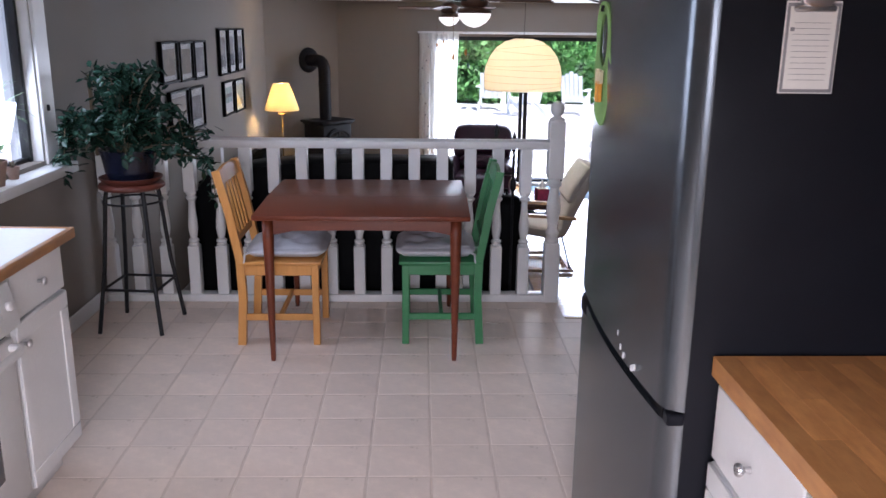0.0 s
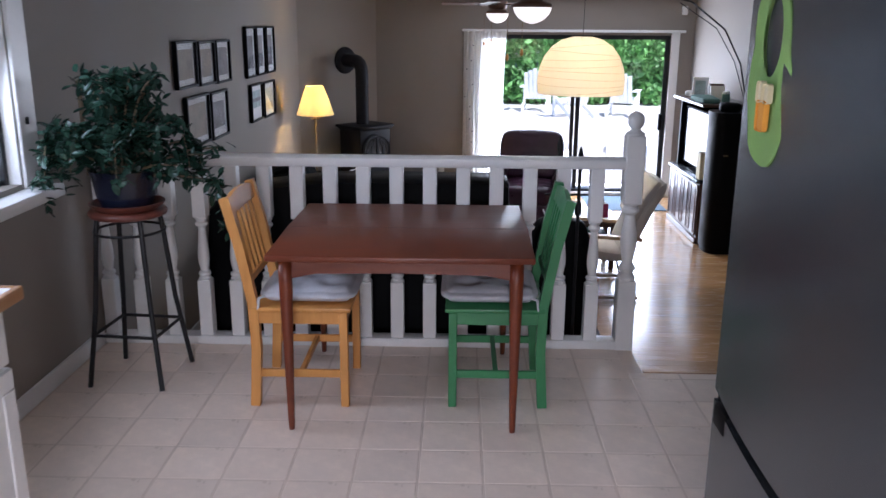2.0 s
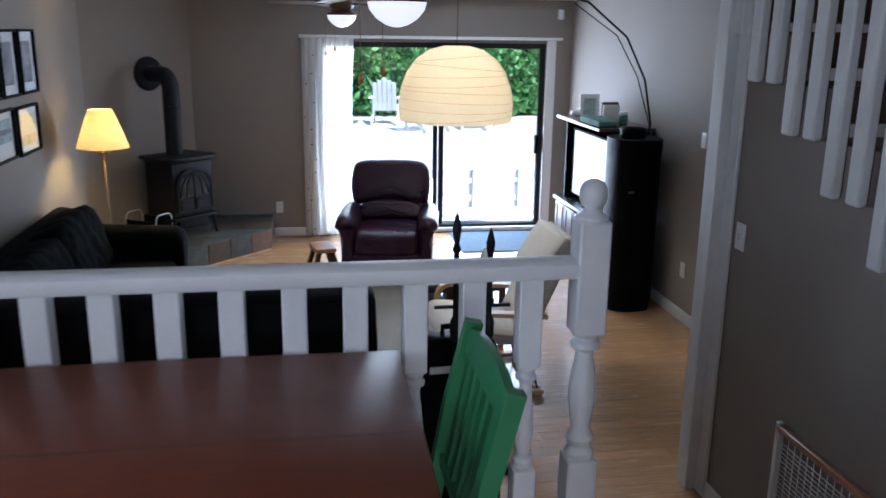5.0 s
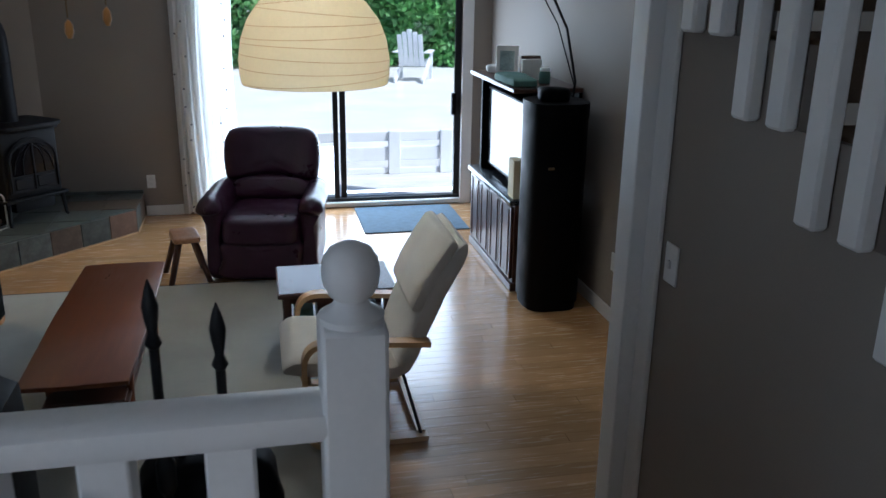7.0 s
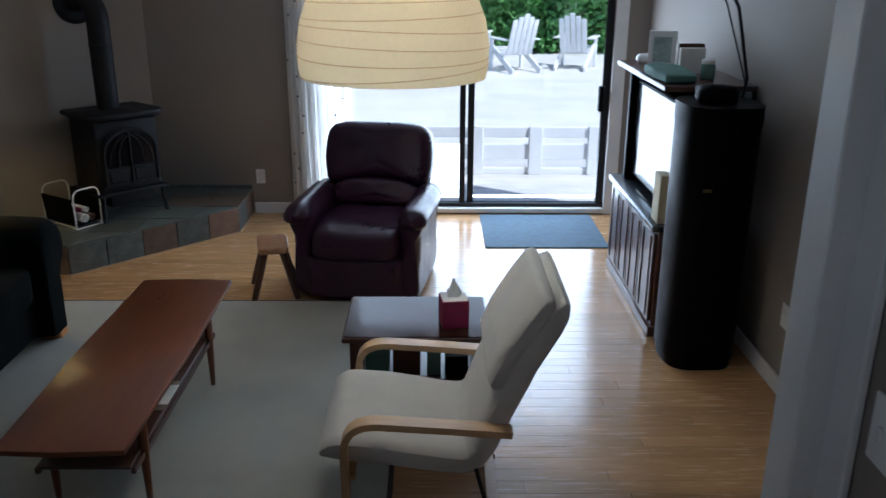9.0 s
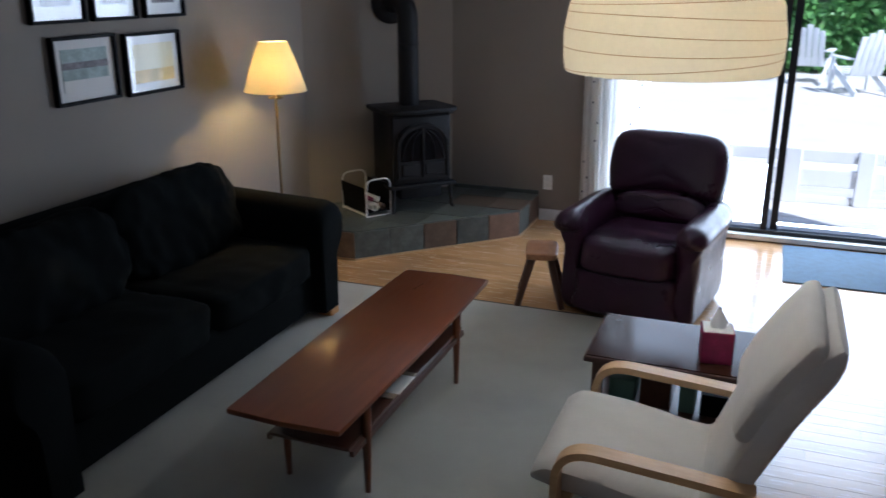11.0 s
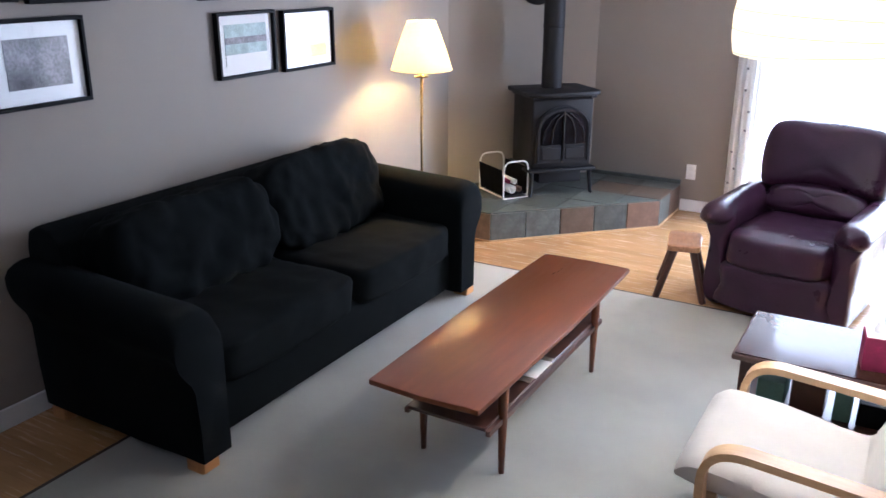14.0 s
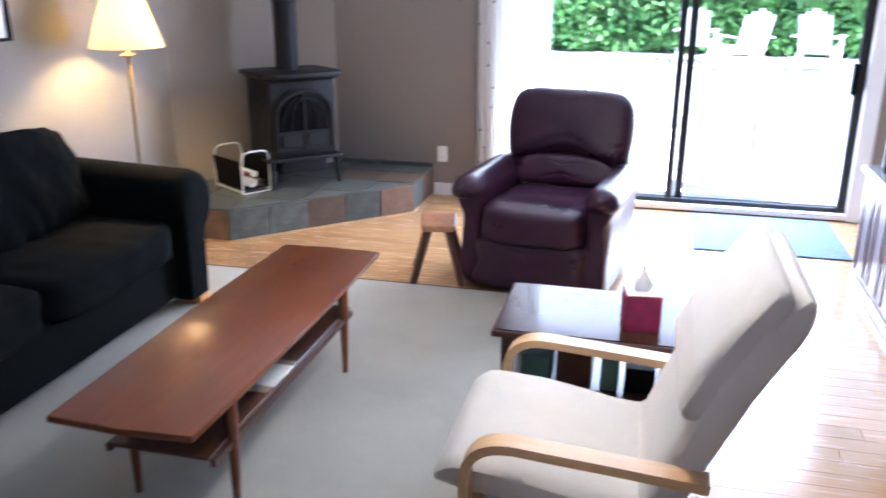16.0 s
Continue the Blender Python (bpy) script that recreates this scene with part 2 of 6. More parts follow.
M = dict(
    wall=surface("wall_paint", (0.255, 0.222, 0.192), 0.75, vary=0.05, scale=2, grain=160, bump=0.12),
    ceil=surface("ceiling_paint", (0.8, 0.79, 0.76), 0.85, vary=0.04, grain=60, bump=0.35),
    white=surface("white_paint", (0.78, 0.78, 0.77), 0.38, vary=0.05, scale=5, grain=70, bump=0.08),
    trim=surface("white_trim", (0.72, 0.72, 0.71), 0.42, vary=0.05, scale=3, bump=0.06),
    vinyl=surface("vinyl_tile", (0.80, 0.675, 0.58), 0.33, vary=0.10, scale=7, grain=38, bump=0.06, each=0.06),
    grout=surface("vinyl_joint", (0.68, 0.56, 0.47), 0.40, vary=0.12),
    oak=wood("oak_plank", (0.43, 0.235, 0.10), (0.55, 0.33, 0.15), 0.24, (1.2, 14, 6), 5, each=0.13, coat=0.55),
    oakgap=surface("oak_gap", (0.12, 0.065, 0.03), 0.6),
    teak=wood("table_teak", (0.115, 0.020, 0.005), (0.19, 0.040, 0.010), 0.4, (1.5, 14, 14), 4, coat=0.03),
    rosewood=wood("coffee_teak", (0.125, 0.031, 0.009), (0.19, 0.053, 0.015), 0.3, (9, 1.0, 9), 4, coat=0.3, bump=0),
    darkwood=wood("dark_wood", (0.045, 0.018, 0.012), (0.09, 0.035, 0.022), 0.35, (10, 2, 10), 4, coat=0.2),
    pine=wood("honey_pine", (0.55, 0.24, 0.055), (0.70, 0.34, 0.09), 0.42, (8, 8, 1), 6),
    green=surface("green_paint", (0.035, 0.20, 0.07), 0.42, vary=0.12, scale=10, grain=80, bump=0.1),
    birch=wood("bent_birch", (0.5, 0.31, 0.15), (0.64, 0.43, 0.23), 0.4, (2, 12, 12), 6),
    stoolwood=wood("stool_wood", (0.30, 0.12, 0.05), (0.55, 0.30, 0.16), 0.3, (12, 2, 8), 5),
    block=wood("butcher_block", (0.36, 0.15, 0.045), (0.62, 0.31, 0.11), 0.33, (9, 2.5, 8), 6, each=0.27),
    cotton=surface("quilted_cotton", (0.55, 0.56, 0.60), 0.9, vary=0.14, scale=14, grain=180, bump=0.3, sheen=0.2),
    canvas=surface("cream_canvas", (0.55, 0.52, 0.475), 0.9, vary=0.07, scale=7, grain=240, bump=0.3, sheen=0.15),
    sofa=surface("dark_green_cloth", (0.0034, 0.0045, 0.0048), 0.95, vary=0.3, scale=8, grain=260, bump=0.3, spec=0.08),
    leather=surface("burgundy_leather", (0.036, 0.011, 0.028), 0.33, vary=0.25, scale=7, grain=120, bump=0.3, spec=0.4),
    iron=surface("black_iron", (0.010, 0.010, 0.011), 0.5, 0.0, vary=0.2, bump=0.15, spec=0.3),
    stove=surface("stove_iron", (0.0095, 0.0095, 0.0115), 0.55, 0.0, vary=0.2, grain=120, bump=0.35, spec=0.25),
    black=surface("black_lacquer", (0.003, 0.003, 0.0035), 0.5, vary=0.2, bump=0.06, spec=0.07),
    blackmetal=surface("black_aluminium", (0.012, 0.013, 0.015), 0.45, 0.3, vary=0.15, bump=0.05),
    slate=surface("slate_tile", (0.10, 0.115, 0.108), 0.40, vary=0.5, scale=7, grain=40, bump=0.55, each=0.3),
    rust=surface("rust_slate", (0.18, 0.105, 0.07), 0.45, vary=0.35, scale=6, grain=40, bump=0.5, each=0.2),
    umber=surface("brown_slate", (0.15, 0.105, 0.075), 0.45, vary=0.4, scale=7, grain=40, bump=0.5, each=0.25),
    mortar=surface("slate_mortar", (0.16, 0.15, 0.135), 0.85, vary=0.15),
    rug=surface("wool_rug", (0.33, 0.325, 0.285), 0.97, vary=0.16, scale=2.2, grain=320, bump=0.6, sheen=0.2),
    rugedge=surface("rug_binding", (0.05, 0.035, 0.03), 0.9, bump=0.3),
    mat=surface("blue_mat", (0.10, 0.15, 0.20), 0.95, vary=0.25, scale=18, grain=200, bump=0.5),
    fridge=surface("steel_fridge", (0.105, 0.118, 0.132), 0.25, 0.75, vary=0.02, scale=2, grain=300, bump=0.02, wear=0.012),
    fridgeside=surface("fridge_side_paint", (0.010, 0.0105, 0.014), 0.42, 0.0, vary=0.05, grain=220, bump=0.1, spec=0.08),
    ovenglass=surface("oven_glass", (0.10, 0.095, 0.10), 0.2, vary=0.1, bump=0.0),
    steel=surface("brushed_steel", (0.55, 0.55, 0.56), 0.28, 1.0, vary=0.08, bump=0.03),
    chrome=surface("grey_wire", (0.62, 0.62, 0.63), 0.3, 0.1, vary=0.05, bump=0.0),
    brass=surface("dull_brass", (0.20, 0.14, 0.07), 0.4, 1.0, vary=0.1, bump=0.02),
    paper=surface("white_paper", (0.80, 0.79, 0.75), 0.85, vary=0.04, bump=0.03),
    ink=surface("grey_ink", (0.25, 0.25, 0.26), 0.9, vary=0.05, bump=0),
    mount=surface("picture_mount", (0.74, 0.74, 0.73), 0.8, vary=0.03, bump=0.03),
    leaf=surface("jade_leaf", (0.022, 0.056, 0.038), 0.2, vary=0.4, scale=9, grain=30, bump=0.05),
    leaf2=surface("spider_leaf", (0.16, 0.34, 0.10), 0.45, vary=0.3, scale=12, bump=0.05),
    stem=surface("plant_stem", (0.13, 0.09, 0.05), 0.7, vary=0.25, scale=20, bump=0.3),
    soil=surface("potting_soil", (0.035, 0.025, 0.018), 0.95, vary=0.4, scale=40, bump=0.7),
    bluepot=surface("navy_glaze", (0.007, 0.010, 0.024), 0.2, vary=0.2, coat=0.3, bump=0.05),
    redwood=wood("red_saucer", (0.09, 0.02, 0.014), (0.17, 0.05, 0.03), 0.4, (6, 6, 6), 5),
    terracotta=surface("terracotta", (0.33, 0.22, 0.17), 0.8, vary=0.15, scale=10, bump=0.25),
    yellowpot=surface("yellow_glaze", (0.55, 0.36, 0.06), 0.35, vary=0.12, bump=0.08),
    carpet=surface("brown_carpet", (0.17, 0.115, 0.07), 0.97, vary=0.25, scale=14, grain=260, bump=0.7),
    felt=surface("green_bib", (0.22, 0.40, 0.11), 0.8, vary=0.08, scale=8, grain=160, bump=0.2),
    orange=surface("orange_patch", (0.75, 0.35, 0.05), 0.8, vary=0.06, bump=0.15),
    cream=surface("cream_patch", (0.72, 0.66, 0.45), 0.8, vary=0.06, bump=0.15),
    magenta=surface("magenta_card", (0.30, 0.02, 0.09), 0.6, vary=0.35, scale=22, bump=0.03),
    tissue=surface("white_tissue", (0.85, 0.85, 0.86), 0.9, vary=0.04, bump=0.15),
    deck=surface("deck_board", (0.58, 0.56, 0.53), 0.75, vary=0.12, scale=4, bump=0.3, each=0.08),
    fence=surface("fence_white", (0.72, 0.73, 0.74), 0.6, vary=0.05, bump=0.1),
    ground=surface("pale_gravel", (0.62, 0.60, 0.56), 0.9, vary=0.14, scale=1.2, grain=30, bump=0.4),
    hedge=surface("hedge_leaf", (0.12, 0.30, 0.075), 0.55, vary=0.5, scale=1.5, grain=8, bump=0.0),
    bark=surface("hedge_wood", (0.10, 0.075, 0.05), 0.9, vary=0.25, bump=0.4),
    gloss=surface("polished_dark_wood", (0.035, 0.014, 0.010), 0.14, vary=0.2, scale=5, grain=60, bump=0.004, spec=0.05),
    amber=surface("amber_knob", (0.55, 0.25, 0.06), 0.3, vary=0.1, bump=0),
    screen=surface("screen_glass", (0.006, 0.006, 0.007), 0.12, vary=0.02, bump=0.0),
    fanwood=wood("fan_walnut", (0.10, 0.045, 0.025), (0.17, 0.08, 0.045), 0.4, (3, 12, 12), 5),
    teal=surface("teal_cloth", (0.10, 0.20, 0.17), 0.85, vary=0.15, scale=9, bump=0.2),
    shade=shade_cloth("cream_shade", (0.93, 0.84, 0.62), 0.6),
    lantern=shade_cloth("rice_paper", (0.96, 0.90, 0.76), 0.75),
    sheer=shade_cloth("sheer_curtain", (0.86, 0.85, 0.82), 0.5),
    bowl=glowing("frosted_bowl", (1.0, 0.93, 0.82), 0.5),
    pane=glass("window_glass"),
    art_sea=surface("print_sea", (0.42, 0.52, 0.52), 0.7, vary=0.5, scale=9, bump=0),
    art_sun=surface("print_sun", (0.70, 0.52, 0.22), 0.7, vary=0.4, scale=7, bump=0),
    art_grey=surface("print_grey", (0.24, 0.235, 0.25), 0.7, vary=0.9, scale=5, bump=0),
    art_tan=surface("print_tan", (0.30, 0.25, 0.19), 0.7, vary=0.4, scale=8, bump=0),
)

# ---- mesh helpers ----


def smooth(bm, angle=40):
    for f in bm.faces:
        f.smooth = True
    for e in bm.edges:
        e.smooth = len(e.link_faces) == 2 and e.calc_face_angle(0) < radians(angle)


def link(name, bm, material, angle=40):
    smooth(bm, angle)
    me = bpy.data.meshes.new(name)
    bm.normal_update()
    bm.to_mesh(me)
    bm.free()
    me.materials.append(M[material])
    return new(name, me)


def part(name, bm, material, parent, label=""):
    """One bmesh as ONE mesh object under a thing or a part."""
    ob = link(name, bm, material)
    ob.parent = parent
    return tagged(ob, label)


def struct(name, bm, material, label="", category=""):
    return tagged(link(name, bm, material), label, category, kind="structure")


def thing(name, label, category, x=0, y=0, z=0, turn=0, group=""):
    ob = new(name)
    ob.empty_display_size = 0.1
    ob.matrix_basis = pose(x, y, z, 0, 0, turn)
    return tagged(ob, label, category, group)


def single(name, bm, material, label, category, x=0, y=0, z=0, turn=0, group=""):
    ob = link(name, bm, material)
    ob.matrix_basis = pose(x, y, z, 0, 0, turn)
    return tagged(ob, label, category, group)


def box(x0, x1, y0, y1, z0, z1, bevel=0.0, seg=1, bm=None, m=None):
    own = bmesh.new()
    bmesh.ops.create_cube(own, size=1)
    bmesh.ops.transform(own, matrix=Matrix.LocRotScale(((x0 + x1) / 2, (y0 + y1) / 2, (z0 + z1) / 2), None, (abs(x1 - x0), abs(y1 - y0), abs(z1 - z0))), verts=own.verts)
    if bevel:
        bmesh.ops.bevel(own, geom=own.edges[:], offset=bevel, segments=seg, profile=0.5, affect="EDGES")
    if m is not None:
        bmesh.ops.transform(own, matrix=m, verts=own.verts)
    return joined(bm, own)


def joined(bm, own):
    if bm is None:
        return own
    me = bpy.data.meshes.new("joint")
    own.to_mesh(me)
    own.free()
    bm.from_mesh(me)
    bpy.data.meshes.remove(me)
    return bm


def prism(points, z0, z1, bm=None, bevel=0.0):
    """A flat outline (x, y) raised from z0 to z1."""
    own = bmesh.new()
    low = [own.verts.new((x, y, z0)) for x, y in points]
    f = own.faces.new(low)
    up = bmesh.ops.extrude_face_region(own, geom=[f])
    bmesh.ops.translate(own, vec=(0, 0, z1 - z0), verts=[v for v in up["geom"] if isinstance(v, bmesh.types.BMVert)])
    bmesh.ops.recalc_face_normals(own, faces=own.faces)
    if bevel:
        bmesh.ops.bevel(own, geom=own.edges[:], offset=bevel, segments=2, profile=0.5, affect="EDGES")
    return joined(bm, own)


def turned(rings, seg=20, bm=None, at=(0, 0)):
    """A turned solid from (radius, z) rings, closed at both ends."""
    own = bmesh.new()
    loops = []
    for r, z in rings:
        loops.append([own.verts.new((at[0] + r * math.cos(2 * math.pi * i / seg), at[1] + r * math.sin(2 * math.pi * i / seg), z)) for i in range(seg)])
    for a, b in zip(loops, loops[1:]):
        for i in range(seg):
            own.faces.new((a[i], a[(i + 1) % seg], b[(i + 1) % seg], b[i]))
    own.faces.new(loops[0][::-1])
    own.faces.new(loops[-1])
    return joined(bm, own)


def shell(rings, thick, seg=28):
    """An open turned shell, such as a lamp shade or pot."""
    outer = list(rings)
    inner = [(max(0.001, r - thick), z) for r, z in rings][::-1]
    bm = bmesh.new()
    loops = []
    for r, z in outer + inner:
        loops.append([bm.verts.new((r * math.cos(2 * math.pi * i / seg), r * math.sin(2 * math.pi * i / seg), z)) for i in range(seg)])
    for a, b in zip(loops, loops[1:] + loops[:1]):
        for i in range(seg):
            bm.faces.new((a[i], a[(i + 1) % seg], b[(i + 1) % seg], b[i]))
    bmesh.ops.recalc_face_normals(bm, faces=bm.faces)
    return bm


def tube(points, r, seg=8, bm=None, ends=None, flat=None):
    """A round (or flat: half width, half thickness) bar along points."""
    own = bmesh.new()
    pts = [Vector(p) for p in points]
    loops = []
    side = None
    for i, p in enumerate(pts):
        d = (pts[min(i + 1, len(pts) - 1)] - pts[max(i - 1, 0)]).normalized()
        if side is None:
            side = d.cross(Vector((0, 0, 1)))
            if side.length < 0.05:
                side = Vector((1, 0, 0))
        side = (side - d * side.dot(d)).normalized()
        up = side.cross(d)
        rr = r if ends is None else r + (ends - r) * i / max(1, len(pts) - 1)
        ring = []
        if flat:
            for a, b in ((-1, -1), (1, -1), (1, 1), (-1, 1)):
                ring.append(own.verts.new(p + side * a * flat[0] + up * b * flat[1]))
        else:
            for k in range(seg):
                an = 2 * math.pi * k / seg
                ring.append(own.verts.new(p + side * math.cos(an) * rr + up * math.sin(an) * rr))
        loops.append(ring)
    n = len(loops[0])
    for a, b in zip(loops, loops[1:]):
        for k in range(n):
            own.faces.new((a[k], a[(k + 1) % n], b[(k + 1) % n], b[k]))
    own.faces.new(loops[0][::-1])
    own.faces.new(loops[-1])
    bmesh.ops.recalc_face_normals(own, faces=own.faces)
    return joined(bm, own)


def arc(p0, p1, p2, n=12):
    """Points on a bow from p0 past p1 to p2."""
    a, b, c = Vector(p0), Vector(p1), Vector(p2)
    return [a * (1 - t) ** 2 + b * 2 * t * (1 - t) + c * t * t for t in (i / n for i in range(n + 1))]


def cushion(x0, x1, y0, y1, z0, z1, puff=0.03, wrinkle=0.006, cells=12, power=5, seed=0, m=None):
    """A stuffed cushion: a rounded block with swollen faces and soft folds."""
    bm = bmesh.new()
    bmesh.ops.create_cube(bm, size=2)
    bmesh.ops.subdivide_edges(bm, edges=bm.edges[:], cuts=cells, use_grid_fill=True)
    half = Vector(((x1 - x0) / 2, (y1 - y0) / 2, (z1 - z0) / 2))
    mid = Vector(((x1 + x0) / 2, (y1 + y0) / 2, (z1 + z0) / 2))
    small = min(half)
    for v in bm.verts:
        c = v.co.copy()
        norm = sum(abs(k) ** power for k in c) ** (1 / power)
        s = c / norm
        rnd = Vector((s.x * half.x, s.y * half.y, s.z * half.z))
        k = 1.0
        swell = puff * (1 - min(1, abs(c.x)) ** 2 * 0.8) * (1 - min(1, abs(c.y)) ** 2 * 0.8) * (1 - min(1, abs(c.z)) ** 2 * 0.8)
        axis = [i for i in range(3) if half[i] == small][0]
        rnd[axis] += math.copysign(swell, s[axis]) if abs(s[axis]) > 0.2 else 0
        w = noise.noise(Vector((rnd.x * 7 + seed * 3.1, rnd.y * 7, rnd.z * 7))) + 0.5 * noise.noise(Vector((rnd.x * 17 + seed, rnd.y * 17, rnd.z * 17)))
        v.co = mid + rnd + s.normalized() * w * wrinkle * 2
    if m is not None:
        bmesh.ops.transform(bm, matrix=m, verts=bm.verts)
    return bm


def profile_x(points, x0, x1, bm=None, bevel=0.0):
    """An outline in (y, z) drawn out along x."""
    own = prism([(p[0], p[1]) for p in points], 0, x1 - x0, None, bevel)
    turn = Matrix(((0, 0, 1, x0), (1, 0, 0, 0), (0, 1, 0, 0), (0, 0, 0, 1)))
    bmesh.ops.transform(own, matrix=turn, verts=own.verts)
    return joined(bm, own)


def profile_y(points, y0, y1, bm=None, bevel=0.0):
    """An outline in (x, z) drawn out along y."""
    own = prism([(p[0], p[1]) for p in points], 0, y1 - y0, None, bevel)
    turn = Matrix(((1, 0, 0, 0), (0, 0, 1, y0), (0, 1, 0, 0), (0, 0, 0, 1)))
    bmesh.ops.transform(own, matrix=turn, verts=own.verts)
    bmesh.ops.recalc_face_normals(own, faces=own.faces)
    return joined(bm, own)


# ---- structure ----
LEFT, BACK, RIGHT, LOW, CEIL, TOP = -1.17, 12.21, 3.42, -0.51, 1.88, 2.44
RAIL, EDGE = 5.79, 5.47          # the railing's line and the top step's edge
STAIRWALL = 2.47                 # face of the wall under the upper stairs


def wall_y(name, x, y0, y1, z0, z1, thick, hole=None):
    """A wall along y with its room face at x; hole: y0, y1, z0, z1."""
    bm = bmesh.new()
    if hole is None:
        box(x, x + thick, y0, y1, z0, z1, bm=bm)
    else:
        a, b, c, d = hole
        box(x, x + thick, y0, a, z0, z1, bm=bm)
        box(x, x + thick, b, y1, z0, z1, bm=bm)
        box(x, x + thick, a, b, z0, c, bm=bm)
        box(x, x + thick, a, b, d, z1, bm=bm)
    return struct(name, bm, "wall", "taupe painted plaster wall", "wall")


def wall_x(name, y, x0, x1, z0, z1, thick, hole=None):
    bm = bmesh.new()
    if hole is None:
        box(x0, x1, y, y + thick, z0, z1, bm=bm)
    else:
        a, b, c, d = hole
        box(x0, a, y, y + thick, z0, z1, bm=bm)
        box(b, x1, y, y + thick, z0, z1, bm=bm)
        box(a, b, y, y + thick, z0, c, bm=bm)
        box(a, b, y, y + thick, d, z1, bm=bm)
    return struct(name, bm, "wall", "taupe painted plaster wall", "wall")


WIN = (3.75, 5.16, 0.93, 2.0)     # kitchen window opening in the left wall
DOOR = (0.82, 3.15, -0.46, 1.45)  # patio door opening in the back wall
wall_y("wall_west", LEFT, -0.5, BACK, -0.62, TOP + 0.02, -0.16, WIN)
wall_x("wall_north", BACK, LEFT - 0.16, RIGHT + 0.16, -0.62, CEIL + 0.02, 0.16, DOOR)
wall_y("wall_east", RIGHT, -0.5, BACK, -0.62, TOP + 1.6, 0.16)
# unseen wall, set close for the kitchen fill lamp; its opening is invented
wall_x("wall_south", -0.5, LEFT - 0.16, RIGHT + 0.16, -0.62, TOP + 1.6, -0.16, (0.0, 1.0, 1.0, 2.0))
# slanting wall behind the stove
struct("wall_stove_corner", prism([(LEFT, 11.25), (-0.40, BACK), (LEFT, BACK)], LOW, CEIL + 0.01), "wall", "taupe painted slanting corner wall", "wall")
# the drop between the two ceilings
struct("wall_header", box(LEFT, STAIRWALL, RAIL + 0.02, RAIL + 0.14, CEIL, TOP + 0.02), "wall", "taupe painted header", "wall")
struct("ceiling_living", box(LEFT - 0.1, RIGHT + 0.1, RAIL + 0.1, BACK + 0.1, CEIL, CEIL + 0.08), "ceil", "white textured ceiling", "ceiling")
struct("ceiling_kitchen", box(LEFT - 0.1, STAIRWALL, -0.6, RAIL + 0.05, TOP, TOP + 0.08), "ceil", "white ceiling", "ceiling")
struct("ceiling_stairwell", box(STAIRWALL, RIGHT + 0.1, -0.6, RAIL + 2.2, TOP + 1.5, TOP + 1.58), "ceil", "white ceiling", "ceiling")
# wall beneath the upper stairs, cut to the line of the steps
RUN, RISE = 0.285, 0.178
steps = [(5.46 + RUN * k, 0.86 + RISE * k) for k in range(6)]
cut = [(5.46, LOW), (6.94, LOW)]
for k in reversed(range(6)):
    y0, z0 = steps[k]
    y1 = min(6.94, y0 + RUN)
    if y1 > y0:
        cut += [(y1, z0), (y0, z0)]
struct("wall_under_stairs", profile_x(cut, STAIRWALL, STAIRWALL + 0.1), "wall", "taupe painted wall under the stairs", "wall")
bm = bmesh.new()
for y0, z0 in steps:
    box(STAIRWALL + 0.02, RIGHT, y0 - 0.02, y0 + RUN, z0 - 0.12, z0 + 0.012, 0.012, 2, bm=bm)
struct("stairs", bm, "carpet", "upper stairs covered in brown carpet", "stairs")
# floors
struct("floor_kitchen", prism([(LEFT, -0.5), (RIGHT, -0.5), (RIGHT, EDGE), (1.50, EDGE), (1.50, RAIL + 0.05), (LEFT, RAIL + 0.05)], -0.30, -0.0012), "grout", "pale square-patterned vinyl floor", "floor")
struct("floor_living", box(LEFT, RIGHT, EDGE - 0.1, BACK, -0.62, LOW - 0.003), "oakgap", "oak strip floor", "floor")
struct("wall_below_railing", box(LEFT, 1.46, RAIL + 0.052, RAIL + 0.07, LOW, -0.01), "wall", "taupe painted wall under the railing", "wall")
bm = box(1.50, STAIRWALL - 0.006, EDGE, EDGE + 0.02, LOW, -0.02)
struct("step_riser", bm, "trim", "white painted riser", "step")
for k, (y0, z0) in enumerate(((EDGE + 0.02, -0.17), (EDGE + 0.27, -0.34))):
    struct("step", box(1.47, STAIRWALL - 0.006, y0, y0 + 0.27, LOW, z0, 0.008, 2), "oak", "polished oak step down to the living room", "step")
# pieces of trim
struct("trim_post", box(2.405, STAIRWALL + 0.006, 6.94, 7.04, LOW, CEIL, 0.004), "trim", "white painted corner casing", "trim")
struct("trim_casing", box(2.452, STAIRWALL - 0.001, 6.855, 6.939, LOW, CEIL, 0.004), "trim", "white painted casing on the wall end", "trim")
struct("baseboard", box(2.455, STAIRWALL - 0.001, 6.03, 6.853, LOW, LOW + 0.09, 0.004), "trim", "white baseboard", "baseboard")
struct("trim_wall_end", box(2.41, 2.49, 5.37, 5.457, 0.0, 0.62, 0.004), "trim", "white painted wall end", "trim")
struct("baseboard", box(LEFT, LEFT + 0.014, 3.93, RAIL - 0.05, 0, 0.085, 0.003), "trim", "white baseboard", "baseboard")
struct("baseboard", box(LEFT, LEFT + 0.014, RAIL + 0.08, 10.74, LOW, LOW + 0.09, 0.003), "trim", "white baseboard", "baseboard")
struct("baseboard", box(0.34, 0.70, BACK - 0.014, BACK, LOW, LOW + 0.09, 0.003), "trim", "white baseboard", "baseboard")
struct("baseboard", box(RIGHT - 0.014, RIGHT, 7.05, BACK, LOW, LOW + 0.09, 0.003), "trim", "white baseboard", "baseboard")
